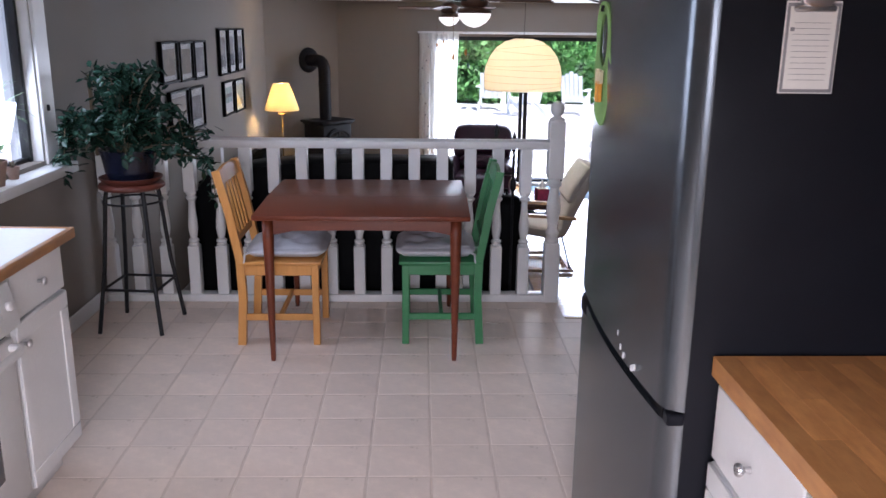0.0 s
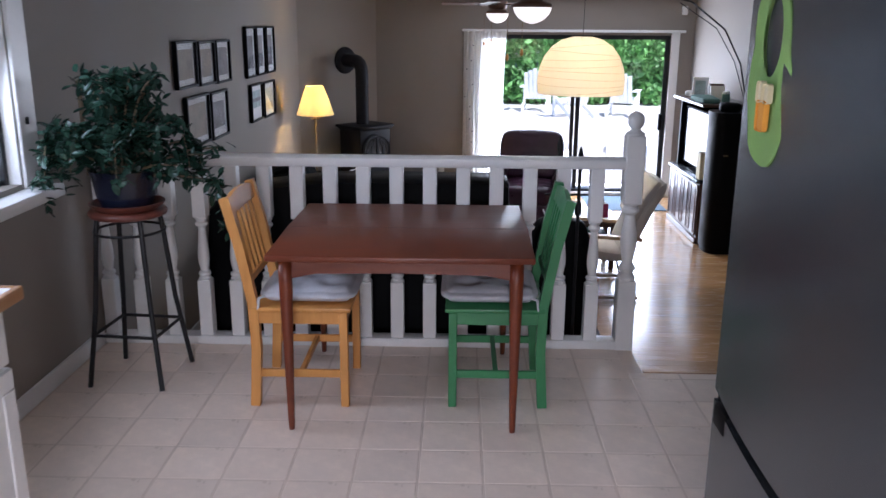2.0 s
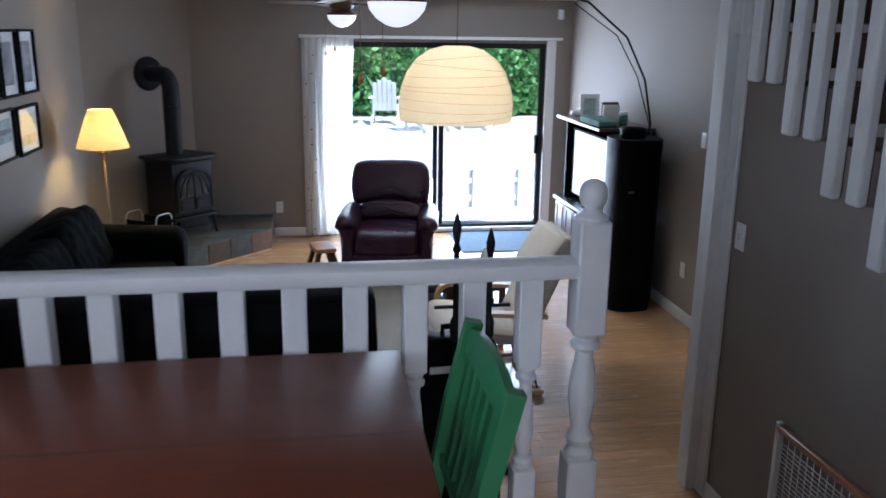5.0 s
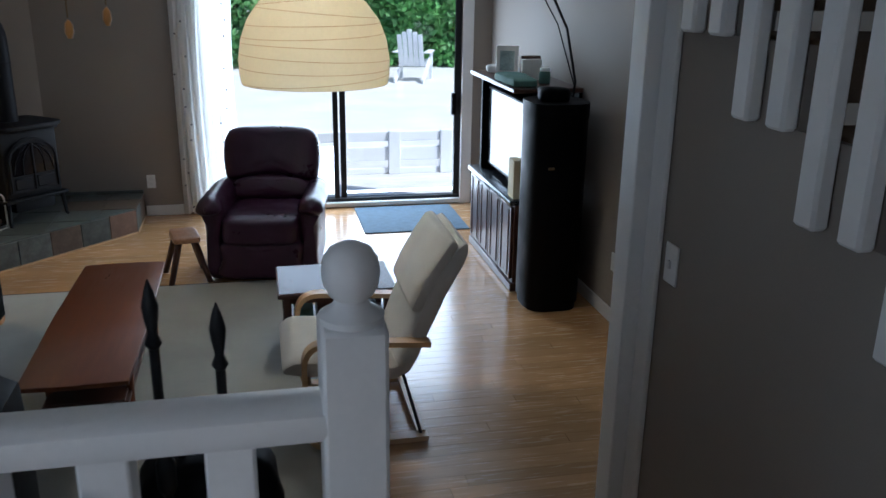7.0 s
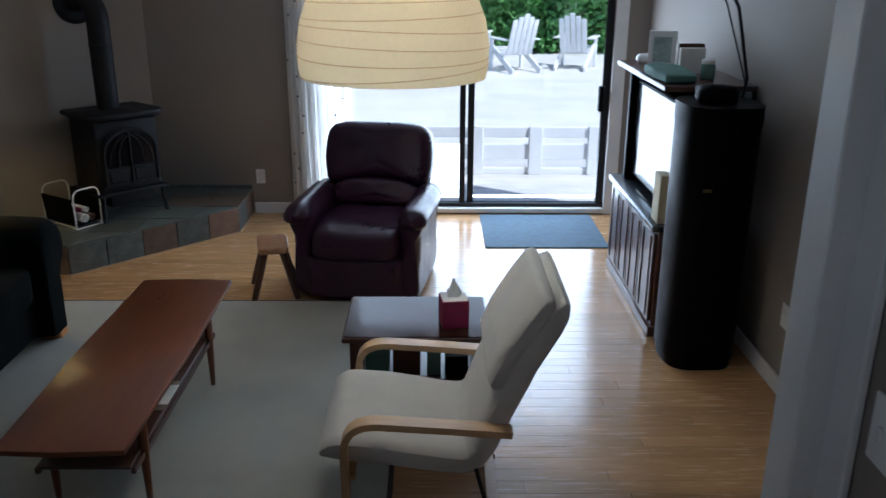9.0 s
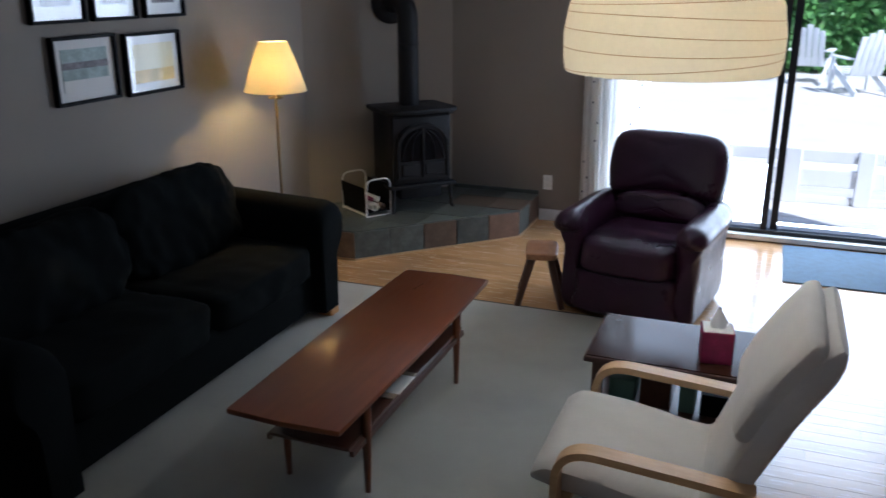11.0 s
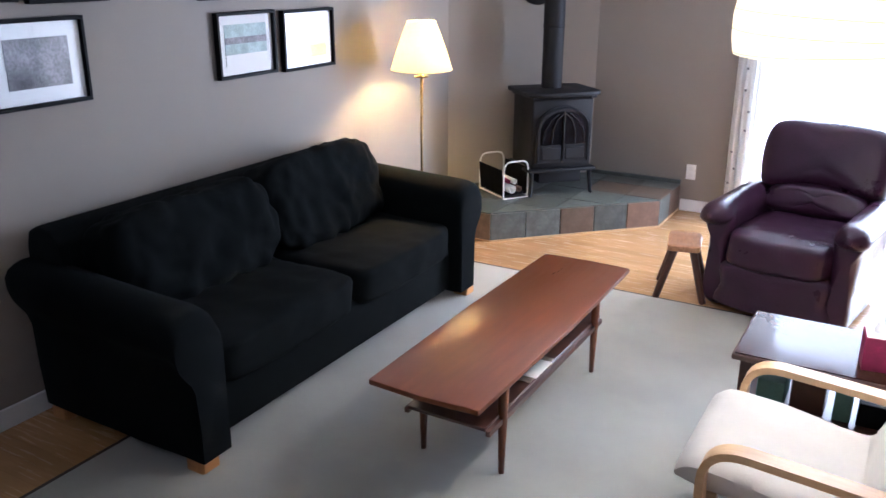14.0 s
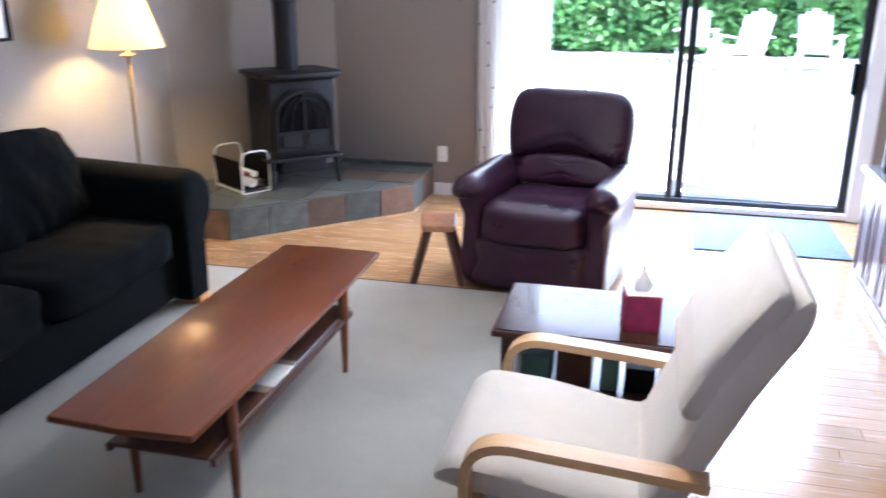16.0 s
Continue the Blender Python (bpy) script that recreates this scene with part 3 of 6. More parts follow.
struct("trim_doorway", box(RIGHT - 0.02, RIGHT, 8.45, 8.53, LOW, 1.52, 0.003), "trim", "white doorway casing", "trim")
struct("wall_stair_soffit", profile_x([(6.95, 1.62), (7.25, CEIL), (6.95, CEIL)], STAIRWALL + 0.1, RIGHT), "wall", "taupe painted slope below the stairs", "wall")

# ---- railing between dining room and living room ----


def baluster_mesh(h, w=0.066):
    """A square-ended turned baluster, from the floor rail up."""
    bm = box(-w / 2, w / 2, -w / 2, w / 2, 0.0, h * 0.335, 0.004)
    box(-w / 2, w / 2, -w / 2, w / 2, h * 0.70, h, 0.004, bm=bm)
    z0, z1 = h * 0.335, h * 0.70
    L = z1 - z0
    ring = [(0.019, 0), (0.021, 0.02), (0.016, 0.05), (0.021, 0.08), (0.020, 0.11), (0.012, 0.14), (0.015, 0.2), (0.0195, 0.32), (0.0185, 0.45), (0.015, 0.62), (0.012, 0.78), (0.012, 0.84), (0.020, 0.87), (0.021, 0.90), (0.014, 0.93), (0.020, 0.97), (0.019, 1.0)]
    return turned([(r * w / 0.045 * 1.02, z0 + L * t) for r, t in ring], 14, bm)


rail = thing("railing", "white painted wooden railing with turned balusters", "railing", 0, RAIL, 0)
part("bottom_rail", box(LEFT, 1.42, -0.045, 0.045, 0.0, 0.045, 0.006, 2), "white", rail)
part("handrail", profile_x([(-0.038, 0.915), (0.038, 0.915), (0.045, 0.93), (0.042, 0.955), (0.025, 0.967), (-0.025, 0.967), (-0.042, 0.955), (-0.045, 0.93)], LEFT, 1.42), "white", rail)
first = None
for k in range(16):
    x = -1.125 + 0.161 * k
    if x > 1.38:
        break
    if first is None:
        first = part("baluster", baluster_mesh(0.872), "white", rail)
        first.matrix_basis = pose(x, 0, 0.044)
    else:
        b = new("baluster", first.data)
        b.parent = rail
        b.matrix_basis = pose(x, 0, 0.044)
bm = box(-0.045, 0.045, -0.045, 0.045, -0.02, 0.36, 0.006)
box(-0.045, 0.045, -0.045, 0.045, 0.745, 1.075, 0.006, bm=bm)
turned([(0.04, 0.36), (0.043, 0.375), (0.03, 0.395), (0.042, 0.42), (0.026, 0.45), (0.034, 0.50), (0.041, 0.55), (0.038, 0.60), (0.028, 0.66), (0.025, 0.69), (0.042, 0.705), (0.042, 0.72), (0.03, 0.733), (0.042, 0.745)], 18, bm)
turned([(0.043, 1.075), (0.045, 1.085), (0.027, 1.096), (0.022, 1.106), (0.030, 1.113), (0.037, 1.127), (0.0395, 1.145), (0.037, 1.163), (0.028, 1.177), (0.012, 1.185), (0.002, 1.187)], 24, bm)
newel = part("newel_post", bm, "white", rail, "white newel post with a ball top")
newel.matrix_basis = pose(1.46, 0, 0)

# balusters fixed to the side of the upper stairs
upper = thing("stair_railing", "white square balusters fixed to the side of carpeted stairs", "railing", STAIRWALL - 0.022, 0, 0)
first = None
for k, (y0, z0) in enumerate(steps):
    for j in (0.075, 0.215):
        bm = None
        if first is None:
            first = part("baluster", box(-0.021, 0.021, -0.034, 0.034, 0.0, 1.15, 0.008), "white", upper)
            first.matrix_basis = pose(0, y0 + j - 0.045, z0 - 0.18)
        else:
            b = new("baluster", first.data)
            b.parent = upper
            b.matrix_basis = pose(0, y0 + j - 0.045, z0 - 0.18)
part("handrail", tube([(0, 5.3, 1.62), (0, 7.2, 2.80)], 0.03, flat=(0.03, 0.025)), "white", upper)


def switch_plate(x, y, z, turn, label, category, kind="toggle"):
    t = thing("light_switch" if kind == "toggle" else "wall_outlet", label, category, x, y, z, turn)
    part("plate", box(-0.036, 0.036, 0.0, 0.007, -0.058, 0.058, 0.003, 2), "white", t)
    if kind == "toggle":
        part("toggle", box(-0.006, 0.006, 0.007, 0.016, -0.012, 0.012, 0.002), "trim", t)
    else:
        for s in (-0.024, 0.024):
            part("socket", box(-0.015, 0.015, 0.006, 0.009, s - 0.015, s + 0.015, 0.002), "trim", t)
    return t


switch_plate(STAIRWALL - 0.0, 6.79, 0.755, 90, "white light switch plate on taupe wall", "switch")
switch_plate(0.40, BACK, -0.205, 180, "white power outlet on taupe wall", "outlet", "outlet")
switch_plate(RIGHT, 9.25, -0.125, 90, "white power outlet low on taupe wall", "outlet", "outlet")
switch_plate(RIGHT, 8.72, 0.72, 90, "white light switch plate on taupe wall", "switch")
th = thing("thermostat", "small white thermostat box on taupe wall", "thermostat", RIGHT, 9.05, 0.86, 90)
part("body", box(-0.04, 0.04, 0.0, 0.03, -0.055, 0.055, 0.008, 2), "white", th)
sn = thing("motion_sensor", "small white sensor box high in the corner", "sensor", 3.28, BACK, 1.74, 180)
part("body", box(-0.032, 0.032, 0.0, 0.045, -0.05, 0.05, 0.01, 2), "white", sn)

# safety gate folded against the wall by the steps
gate = thing("safety_gate", "white mesh safety gate with wooden top rail against wall", "gate", STAIRWALL - 0.013, 5.60, -0.34)
part("top_rail", box(-0.012, 0.012, 0.0, 0.74, 0.435, 0.465, 0.004), "stoolwood", gate)
part("post", box(-0.012, 0.012, 0.72, 0.745, 0.0, 0.475, 0.004), "white", gate)
part("post", box(-0.012, 0.012, 0.05, 0.075, 0.0, 0.40, 0.004), "white", gate)
bm = bmesh.new()
for k in range(22):
    tube([(0, 0.075, 0.02 + k * 0.018), (0, 0.72, 0.02 + k * 0.018)], 0.0022, 4, bm)
for k in range(16):
    tube([(0, 0.09 + k * 0.041, 0.01), (0, 0.09 + k * 0.041, 0.435)], 0.0022, 4, bm)
part("mesh_panel", bm, "mount", gate, "fine white mesh")

# ---- dining table and chairs ----
table = thing("dining_table", "reddish teak dining table with tapered legs", "table")
X0, X1, Y0, Y1 = -0.10, 0.915, 4.79, 5.735
part("tabletop", prism([(X0, Y0), ((X0 + X1) / 2, Y0 - 0.008), (X1, Y0), (X1 + 0.008, (Y0 + Y1) / 2), (X1, Y1), ((X0 + X1) / 2, Y1 + 0.008), (X0, Y1), (X0 - 0.008, (Y0 + Y1) / 2)], 0.715, 0.74, bevel=0.006), "teak", table)
for x0, x1 in ((X0 + 0.06, X1 - 0.06),):
    for y in (Y0 + 0.055, Y1 - 0.075):
        bow = [(x0, 0.63), (x0 + 0.12, 0.655), ((x0 + x1) / 2, 0.66), (x1 - 0.12, 0.655), (x1, 0.63), (x1, 0.715), (x0, 0.715)]
        part("apron", profile_y(bow, y, y + 0.02), "teak", table)
for x in (X0 + 0.05, X1 - 0.07):
    part("apron", box(x, x + 0.02, Y0 + 0.07, Y1 - 0.07, 0.65, 0.715), "teak", table)
for x in (X0 + 0.065, X1 - 0.065):
    for y in (Y0 + 0.06, Y1 - 0.06):
        part("leg", turned([(0.011, 0), (0.0125, 0.02), (0.019, 0.3), (0.025, 0.55), (0.027, 0.62), (0.027, 0.715)], 14, None, (x, y)), "teak", table)
part("leaf_joint", box(X0 + 0.02, X1 - 0.02, 5.255, 5.2575, 0.7395, 0.7405), "darkwood", table)


def dining_chair(name, label, material, x, y, turn):
    """A slatted chair that faces +x."""
    c = thing(name, label, "chair", x, y, 0, turn, "chairs at the dining table")
    for sy in (-0.205, 0.205):
        part("front_leg", box(0.165, 0.20, sy - 0.0175, sy + 0.0175, 0, 0.425, 0.003), material, c)
        part("back_post", tube([(-0.20, sy, 0), (-0.185, sy, 0.25), (-0.19, sy, 0.45), (-0.235, sy, 0.70), (-0.285, sy, 0.90)], 0, flat=(0.0175, 0.02)), material, c)
        part("side_stretcher", box(-0.19, 0.17, sy - 0.008, sy + 0.008, 0.13, 0.165, 0.003), material, c)
        part("seat_rail", box(-0.18, 0.17, sy - 0.01, sy + 0.01, 0.37, 0.425, 0.003), material, c)
    part("seat_rail", box(0.173, 0.193, -0.19, 0.19, 0.37, 0.425, 0.003), material, c)
    part("cross_stretcher", box(-0.01, 0.01, -0.2, 0.2, 0.14, 0.165, 0.003), material, c)
    part("seat", box(-0.2, 0.215, -0.225, 0.225, 0.425, 0.443, 0.006, 2), material, c)
    # curved top rail, lower rail and slats
    def at(z):
        return -0.19 - 0.095 * (z - 0.45) / 0.45
    bow = [(-0.19, 0.825), (-0.1, 0.825), (0.1, 0.825), (0.19, 0.825), (0.19, 0.885), (0.1, 0.903), (0, 0.908), (-0.1, 0.903), (-0.19, 0.885)]
    bm = profile_x(bow, -0.01, 0.01)
    lean = Matrix.Translation((at(0.86), 0, 0.86)) @ Matrix.Rotation(-0.21, 4, "Y") @ Matrix.Translation((0, 0, -0.86))
    bmesh.ops.transform(bm, matrix=lean, verts=bm.verts)
    part("top_rail", bm, material, c)
    part("lower_rail", box(-0.009, 0.009, -0.19, 0.19, 0.53, 0.565, 0.003, m=Matrix.Translation((at(0.55), 0, 0))), material, c)
    for k in range(5):
        y = -0.13 + 0.065 * k
        part("back_slat", tube([(at(0.55), y, 0.55), (at(0.835), y, 0.835)], 0, flat=(0.014, 0.006)), material, c)
    return c


dining_chair("dining_chair", "honey-coloured pine dining chair with slatted back", "pine", -0.03, 5.275, 0)
dining_chair("dining_chair", "green painted dining chair with slatted back", "green", 0.79, 5.29, 180)


def tufted(name, x, y, label, seed, facing):
    bm = bmesh.new()
    bmesh.ops.create_cube(bm, size=2)
    bmesh.ops.subdivide_edges(bm, edges=bm.edges[:], cuts=22, use_grid_fill=True)
    tufts = [(a, b) for a in (-0.09, 0.09) for b in (-0.09, 0.09)] + [(0, 0)]
    for v in bm.verts:
        c = v.co
        n = (abs(c.x) ** 7 + abs(c.y) ** 7 + abs(c.z) ** 3) ** (1 / 6)
        p = Vector((c.x / max(1, n) * 0.205, c.y / max(1, n) * 0.21, c.z * 0.033))
        edge = max(abs(c.x), abs(c.y))
        p.z *= 1.25 - 0.75 * edge ** 4
        if c.z > 0:
            for a, b in tufts:
                d = math.hypot(p.x - a, p.y - b)
                p.z -= 0.026 * math.exp(-(d / 0.035) ** 2)
            p.z += 0.008 * noise.noise(Vector((p.x * 14 + seed, p.y * 14, 0)))
        v.co = p
    cu = thing(name, label, "cushion", x, y, 0.485, 0, "chair cushions")
    part("pad", bm, "cotton", cu)
    for sy in (-0.19, 0.19):
        part("tie", tube([(-0.17 * facing, sy, 0.0), (-0.195 * facing, sy * 1.13, -0.005), (-0.20 * facing, sy * 1.16, -0.05)], 0.006, 6), "cotton", cu)


tufted("seat_cushion", 0.0, 5.275, "pale blue-grey tufted cushion on the pine chair", 1, 1)
tufted("seat_cushion", 0.76, 5.29, "pale grey tufted cushion on the green chair", 5, -1)

# ---- plant on its metal stool ----
PX, PY = -0.83, 5.37
st = thing("plant_stool", "black metal bar stool holding a plant", "stool", PX, PY, 0)
part("seat", turned([(0.15, 0.755), (0.165, 0.762), (0.168, 0.775), (0.16, 0.785), (0.01, 0.787)], 28), "redwood", st, "worn red-brown wooden seat")
for a in (40, 130, 220, 310):
    ca, sa = math.cos(radians(a)), math.sin(radians(a))
    part("leg", tube([(0.135 * ca, 0.135 * sa, 0.757), (0.145 * ca, 0.145 * sa, 0.70), (0.18 * ca, 0.18 * sa, 0.35), (0.235 * ca, 0.235 * sa, 0.012), (0.237 * ca, 0.237 * sa, 0.0)], 0.0115, 8), "iron", st)
part("upper_ring", tube([(0.15 * math.cos(radians(a)), 0.15 * math.sin(radians(a)), 0.69) for a in range(0, 361, 12)], 0.006, 6), "iron", st)
sq = [(0.200 * math.cos(radians(a)), 0.200 * math.sin(radians(a)), 0.235) for a in (40, 130, 220, 310, 400)]
for p, q2 in zip(sq, sq[1:]):
    part("foot_bar", tube([p, q2], 0.0075, 6), "iron", st)
pot = thing("plant_pot", "navy glazed pot on a red saucer with jade plant", "pot", PX, PY, 0.787)
part("saucer", shell([(0.02, 0.004), (0.13, 0.0), (0.155, 0.02), (0.16, 0.032)], 0.008), "redwood", pot)
part("bowl", shell([(0.02, 0.01), (0.105, 0.008), (0.125, 0.06), (0.14, 0.15), (0.15, 0.175)], 0.01), "bluepot", pot)
part("soil", turned([(0.125, 0.12), (0.128, 0.15), (0.01, 0.155)], 20), "soil", pot)


def leaf(bm, p, d, length, width, rng, fold=0.25):
    """One leaf as a folded blade of six faces."""
    d = d.normalized()
    side = d.cross(Vector((0, 0, 1)))
    if side.length < 0.1:
        side = Vector((1, 0, 0))
    side.normalize()
    side = (side + d.cross(side) * rng.uniform(-0.9, 0.9)).normalized()
    up = side.cross(d)
    rows = []
    for t, w in ((0.0, 0.12), (0.35, 0.9), (0.7, 0.85), (1.0, 0.08)):
        mid = p + d * length * t - up * length * fold * t * t * 0.5
        rows.append([bm.verts.new(mid + side * width * w * s + up * abs(s) * width * fold) for s in (-0.5, 0, 0.5)])
    for a, b in zip(rows, rows[1:]):
        for k in (0, 1):
            bm.faces.new((a[k], a[k + 1], b[k + 1], b[k]))


plant = thing("jade_plant", "large bushy jade plant with dark glossy leaves", "plant", PX, PY, 0.93)
rng = random.Random(4)
stems, leaves = bmesh.new(), bmesh.new()
for k in range(54):
    a = rng.uniform(0, 2 * math.pi)
    lean = rng.uniform(0.1, 1.0)
    h = rng.uniform(0.16, 0.42) * (1.12 - 0.5 * lean)
    reach = lean * 0.31
    tip = Vector((reach * math.cos(a), reach * math.sin(a) * 0.72 - 0.04, h))
    if k < 5:
        tip = Vector((rng.uniform(0.26, 0.40), rng.uniform(-0.1, 0.1), rng.uniform(-0.02, 0.18)))
    if 5 <= k < 16:
        tip = Vector((rng.uniform(-0.22, 0.26), rng.uniform(-0.12, 0.1), rng.uniform(0.34, 0.46)))
    if LEFT + 0.04 - PX > tip.x:
        tip.x = LEFT + 0.06 - PX
        tip.y -= 0.06
    midp = Vector((tip.x * 0.4, tip.y * 0.4, tip.z * 0.75 + 0.03))
    pts = arc((tip.x * 0.1, tip.y * 0.1, -0.01), midp, tip, 7)
    tube(pts, 0.008, 5, stems, 0.003)
    if lean > 0.75 and rng.random() < 0.6:
        droop = tip + Vector((0.06 * math.cos(a), 0.05 * math.sin(a), -rng.uniform(0.1, 0.22)))
        pts2 = arc(tip, tip + Vector((0.05 * math.cos(a), 0.04 * math.sin(a), 0.0)), droop, 5)
        tube(pts2, 0.003, 4, stems)
        pts = pts + pts2
    for i, p in enumerate(pts[2:]):
        for j in range(9):
            d = Vector((rng.gauss(0, 1), rng.gauss(0, 1), rng.gauss(0.15, 0.8)))
            q2 = p + Vector((rng.gauss(0, 0.016), rng.gauss(0, 0.016), rng.gauss(0, 0.016)))
            if q2.x + PX < LEFT + 0.05:
                continue
            leaf(leaves, q2, d, rng.uniform(0.036, 0.062), rng.uniform(0.022, 0.034), rng)
tagged(part("woody_growth", stems, "stem", plant), kind="stuff")
tagged(part("leaves", leaves, "leaf", plant, "dark green fleshy leaves"), kind="stuff")
part("stake", tube([(-0.2, 0.1, -0.02), (-0.215, 0.12, 0.40)], 0.012, 6), "stem", plant, "brown wooden stake")

# ---- kitchen window, sill and pots ----
WY0, WY1, WZ0, WZ1 = WIN
w1 = thing("window_1", "kitchen window with white casing and black sash", "window", LEFT, 0, 0)
tagged(w1, kind="structure")
cas = 0.075
part("casing", box(0.0, 0.018, WY1, WY1 + cas + 0.06, WZ0 - 0.02, WZ1 + cas, 0.004), "white", w1)
part("casing", box(0.0, 0.018, WY0 - cas, WY0, WZ0 - 0.02, WZ1 + cas, 0.004), "white", w1)
part("casing", box(0.0, 0.018, WY0, WY1, WZ1, WZ1 + cas, 0.004), "white", w1)
part("window_sill", box(-0.15, 0.10, WY0 - cas - 0.03, WY1 + cas + 0.08, WZ0 - 0.075, WZ0 - 0.022, 0.008, 2), "white", w1)
part("jamb", box(-0.16, 0.0, WY1 - 0.012, WY1 + 0.001, WZ0 - 0.02, WZ1, 0.002), "white", w1)
part("sash", box(-0.10, -0.05, WY1 - 0.036, WY1 - 0.012, WZ0 - 0.02, WZ1, 0.003), "blackmetal", w1)
part("sash", box(-0.10, -0.065, WY0 + 0.012, WY0 + 0.05, WZ0 - 0.02, WZ1, 0.003), "blackmetal", w1)
part("sash", box(-0.10, -0.065, WY0 + 0.05, WY1 - 0.036, WZ0 - 0.02, WZ0 + 0.02, 0.003), "blackmetal", w1)
pane = part("pane", box(-0.085, -0.081, WY0 + 0.05, WY1 - 0.036, WZ0 + 0.02, WZ1), "pane", w1)
pane.visible_shadow = False
part("catch", box(0.018, 0.03, WY1 + 0.04, WY1 + 0.055, 1.17, 1.2, 0.003), "iron", w1)


def flower_pot(x, y, r, h, material, label):
    z = WZ0 - 0.022
    t = thing("flower_pot", label, "pot", x, y, z, 0, "pots on the window sill")
    part("bowl", shell([(0.02, 0.005), (r * 0.7, 0.0), (r * 0.95, h * 0.8), (r, h * 0.82), (r * 1.02, h)], 0.006, 22), material, t)
    part("soil", turned([(r * 0.85, h * 0.7), (r * 0.88, h * 0.86), (0.005, h * 0.88)], 16), "soil", t)
    return z + h


def houseplant(name, label, x, y, z, count, length, width, spread, material, seed, droop=1.2):
    p = thing(name, label, "plant", x, y, z)
    rng = random.Random(seed)
    bm = bmesh.new()
    for k in range(count):
        a = rng.uniform(0, 2 * math.pi)
        L = length * rng.uniform(0.6, 1.1)
        o = spread * rng.uniform(0.3, 1.0)
        top = Vector((o * 0.5 * math.cos(a) * 0.6, o * 0.5 * math.sin(a), L * 0.8))
        end = Vector((max(-0.03, o * math.cos(a) * 0.6), o * math.sin(a), L * (0.9 - droop * rng.uniform(0.0, 0.6))))
        pts = arc((0, 0, -0.01), top, end, 6)
        side = Vector((-math.sin(a), math.cos(a), 0))
        rows = [[bm.verts.new(q3 + side * width * s * (1 - abs(2 * i / 6 - 0.8) ** 2 * 0.6)) for s in (-0.5, 0.5)] for i, q3 in enumerate(pts)]
        for r0, r1 in zip(rows, rows[1:]):
            bm.faces.new((r0[0], r0[1], r1[1], r1[0]))
    tagged(part("leaves", bm, material, p), kind="stuff")
    return p


SX = LEFT + 0.02
z = flower_pot(SX, 4.60, 0.062, 0.11, "terracotta", "small grey-brown clay pot on the sill")
houseplant("succulent_plant", "small spiky green succulent in a clay pot", SX, 4.60, z - 0.01, 70, 0.10, 0.016, 0.13, "leaf2", 3, 0.3)
z = flower_pot(SX, 4.36, 0.055, 0.11, "yellowpot", "mustard yellow glazed pot on the sill")
houseplant("spider_plant", "arching light green spider plant on the sill", SX, 4.36, z - 0.01, 150, 0.42, 0.010, 0.50, "leaf2", 9, 1.5)
z = flower_pot(SX, 4.78, 0.03, 0.055, "terracotta", "tiny clay pot on the sill")
houseplant("succulent_plant", "tiny dry succulent in a clay pot", SX, 4.78, z - 0.005, 9, 0.04, 0.01, 0.04, "stem", 12, 0.4)

# ---- kitchen units ----


def shaker_front(parent, name, y0, y1, z0, z1, x, out, knob=None):
    """A framed door or drawer front on the plane x, facing out (+1 or -1)."""
    d = part(name, box(x, x + 0.018 * out, y0, y1, z0, z1, 0.003), "white", parent)
    if z1 - z0 > 0.25:
        f = 0.06
        for a, b, c, e in ((y0, y1, z1 - f, z1), (y0, y1, z0, z0 + f), (y0, y0 + f, z0 + f, z1 - f), (y1 - f, y1, z0 + f, z1 - f)):
            part("rail", box(x + 0.018 * out, x + 0.024 * out, a + 0.002, b - 0.002, c + 0.002, e - 0.002, 0.002), "white", d)
    if knob:
        bm = turned([(0.007, 0), (0.006, 0.012), (0.011, 0.016), (0.014, 0.022), (0.012, 0.027), (0.004, 0.029)], 12)
        bmesh.ops.transform(bm, matrix=Matrix.Translation((x + 0.02 * out, knob[0], knob[1])) @ Matrix.Rotation(math.pi / 2 * out, 4, "Y"), verts=bm.verts)
        part("knob", bm, "steel", d, "brushed steel knob")
    return d


CF = -0.59
cab = thing("base_cabinet", "white base cabinet with drawer and panelled door", "cabinet")
part("body", box(LEFT + 0.005, CF - 0.003, 3.46, 3.86, 0.10, 0.86, 0.002), "white", cab)
part("toe_kick", box(LEFT + 0.01, CF - 0.06, 3.47, 3.85, 0, 0.10), "trim", cab)
shaker_front(cab, "drawer", 3.475, 3.855, 0.695, 0.85, CF, 1, (3.66, 0.775))
shaker_front(cab, "door", 3.475, 3.855, 0.12, 0.685, CF, 1, (3.51, 0.615))
ov = thing("oven", "white built-in oven with towel-bar handle", "oven")
part("body", box(LEFT + 0.005, CF - 0.003, 2.70, 3.455, 0.02, 0.86, 0.003), "white", ov)
part("control_panel", profile_y([(CF - 0.003, 0.70), (CF + 0.052, 0.70), (CF + 0.056, 0.71), (CF + 0.030, 0.842), (CF - 0.003, 0.846)], 2.71, 3.445, None, 0.003), "white", ov)
lean = Matrix.Translation((CF + 0.0435, 0, 0.775)) @ Matrix.Rotation(radians(-11), 4, "Y")
part("display", box(0.0, 0.003, 3.16, 3.26, -0.018, 0.018, m=lean), "black", ov, "dark display")
for k, (a, b) in enumerate(((3.30, 0.02), (3.30, -0.02), (3.34, 0.02), (3.34, -0.02), (3.12, 0.02), (3.12, -0.02))):
    part("button", box(0.0, 0.004, a - 0.012, a + 0.012, b - 0.008, b + 0.008, 0.001, m=lean), "trim", ov)
part("dial", turned([(0.014, 0), (0.014, 0.012), (0.008, 0.014)], 14), "white", ov).matrix_basis = pose(CF + 0.042, 3.40, 0.775, 0, 79, 0)
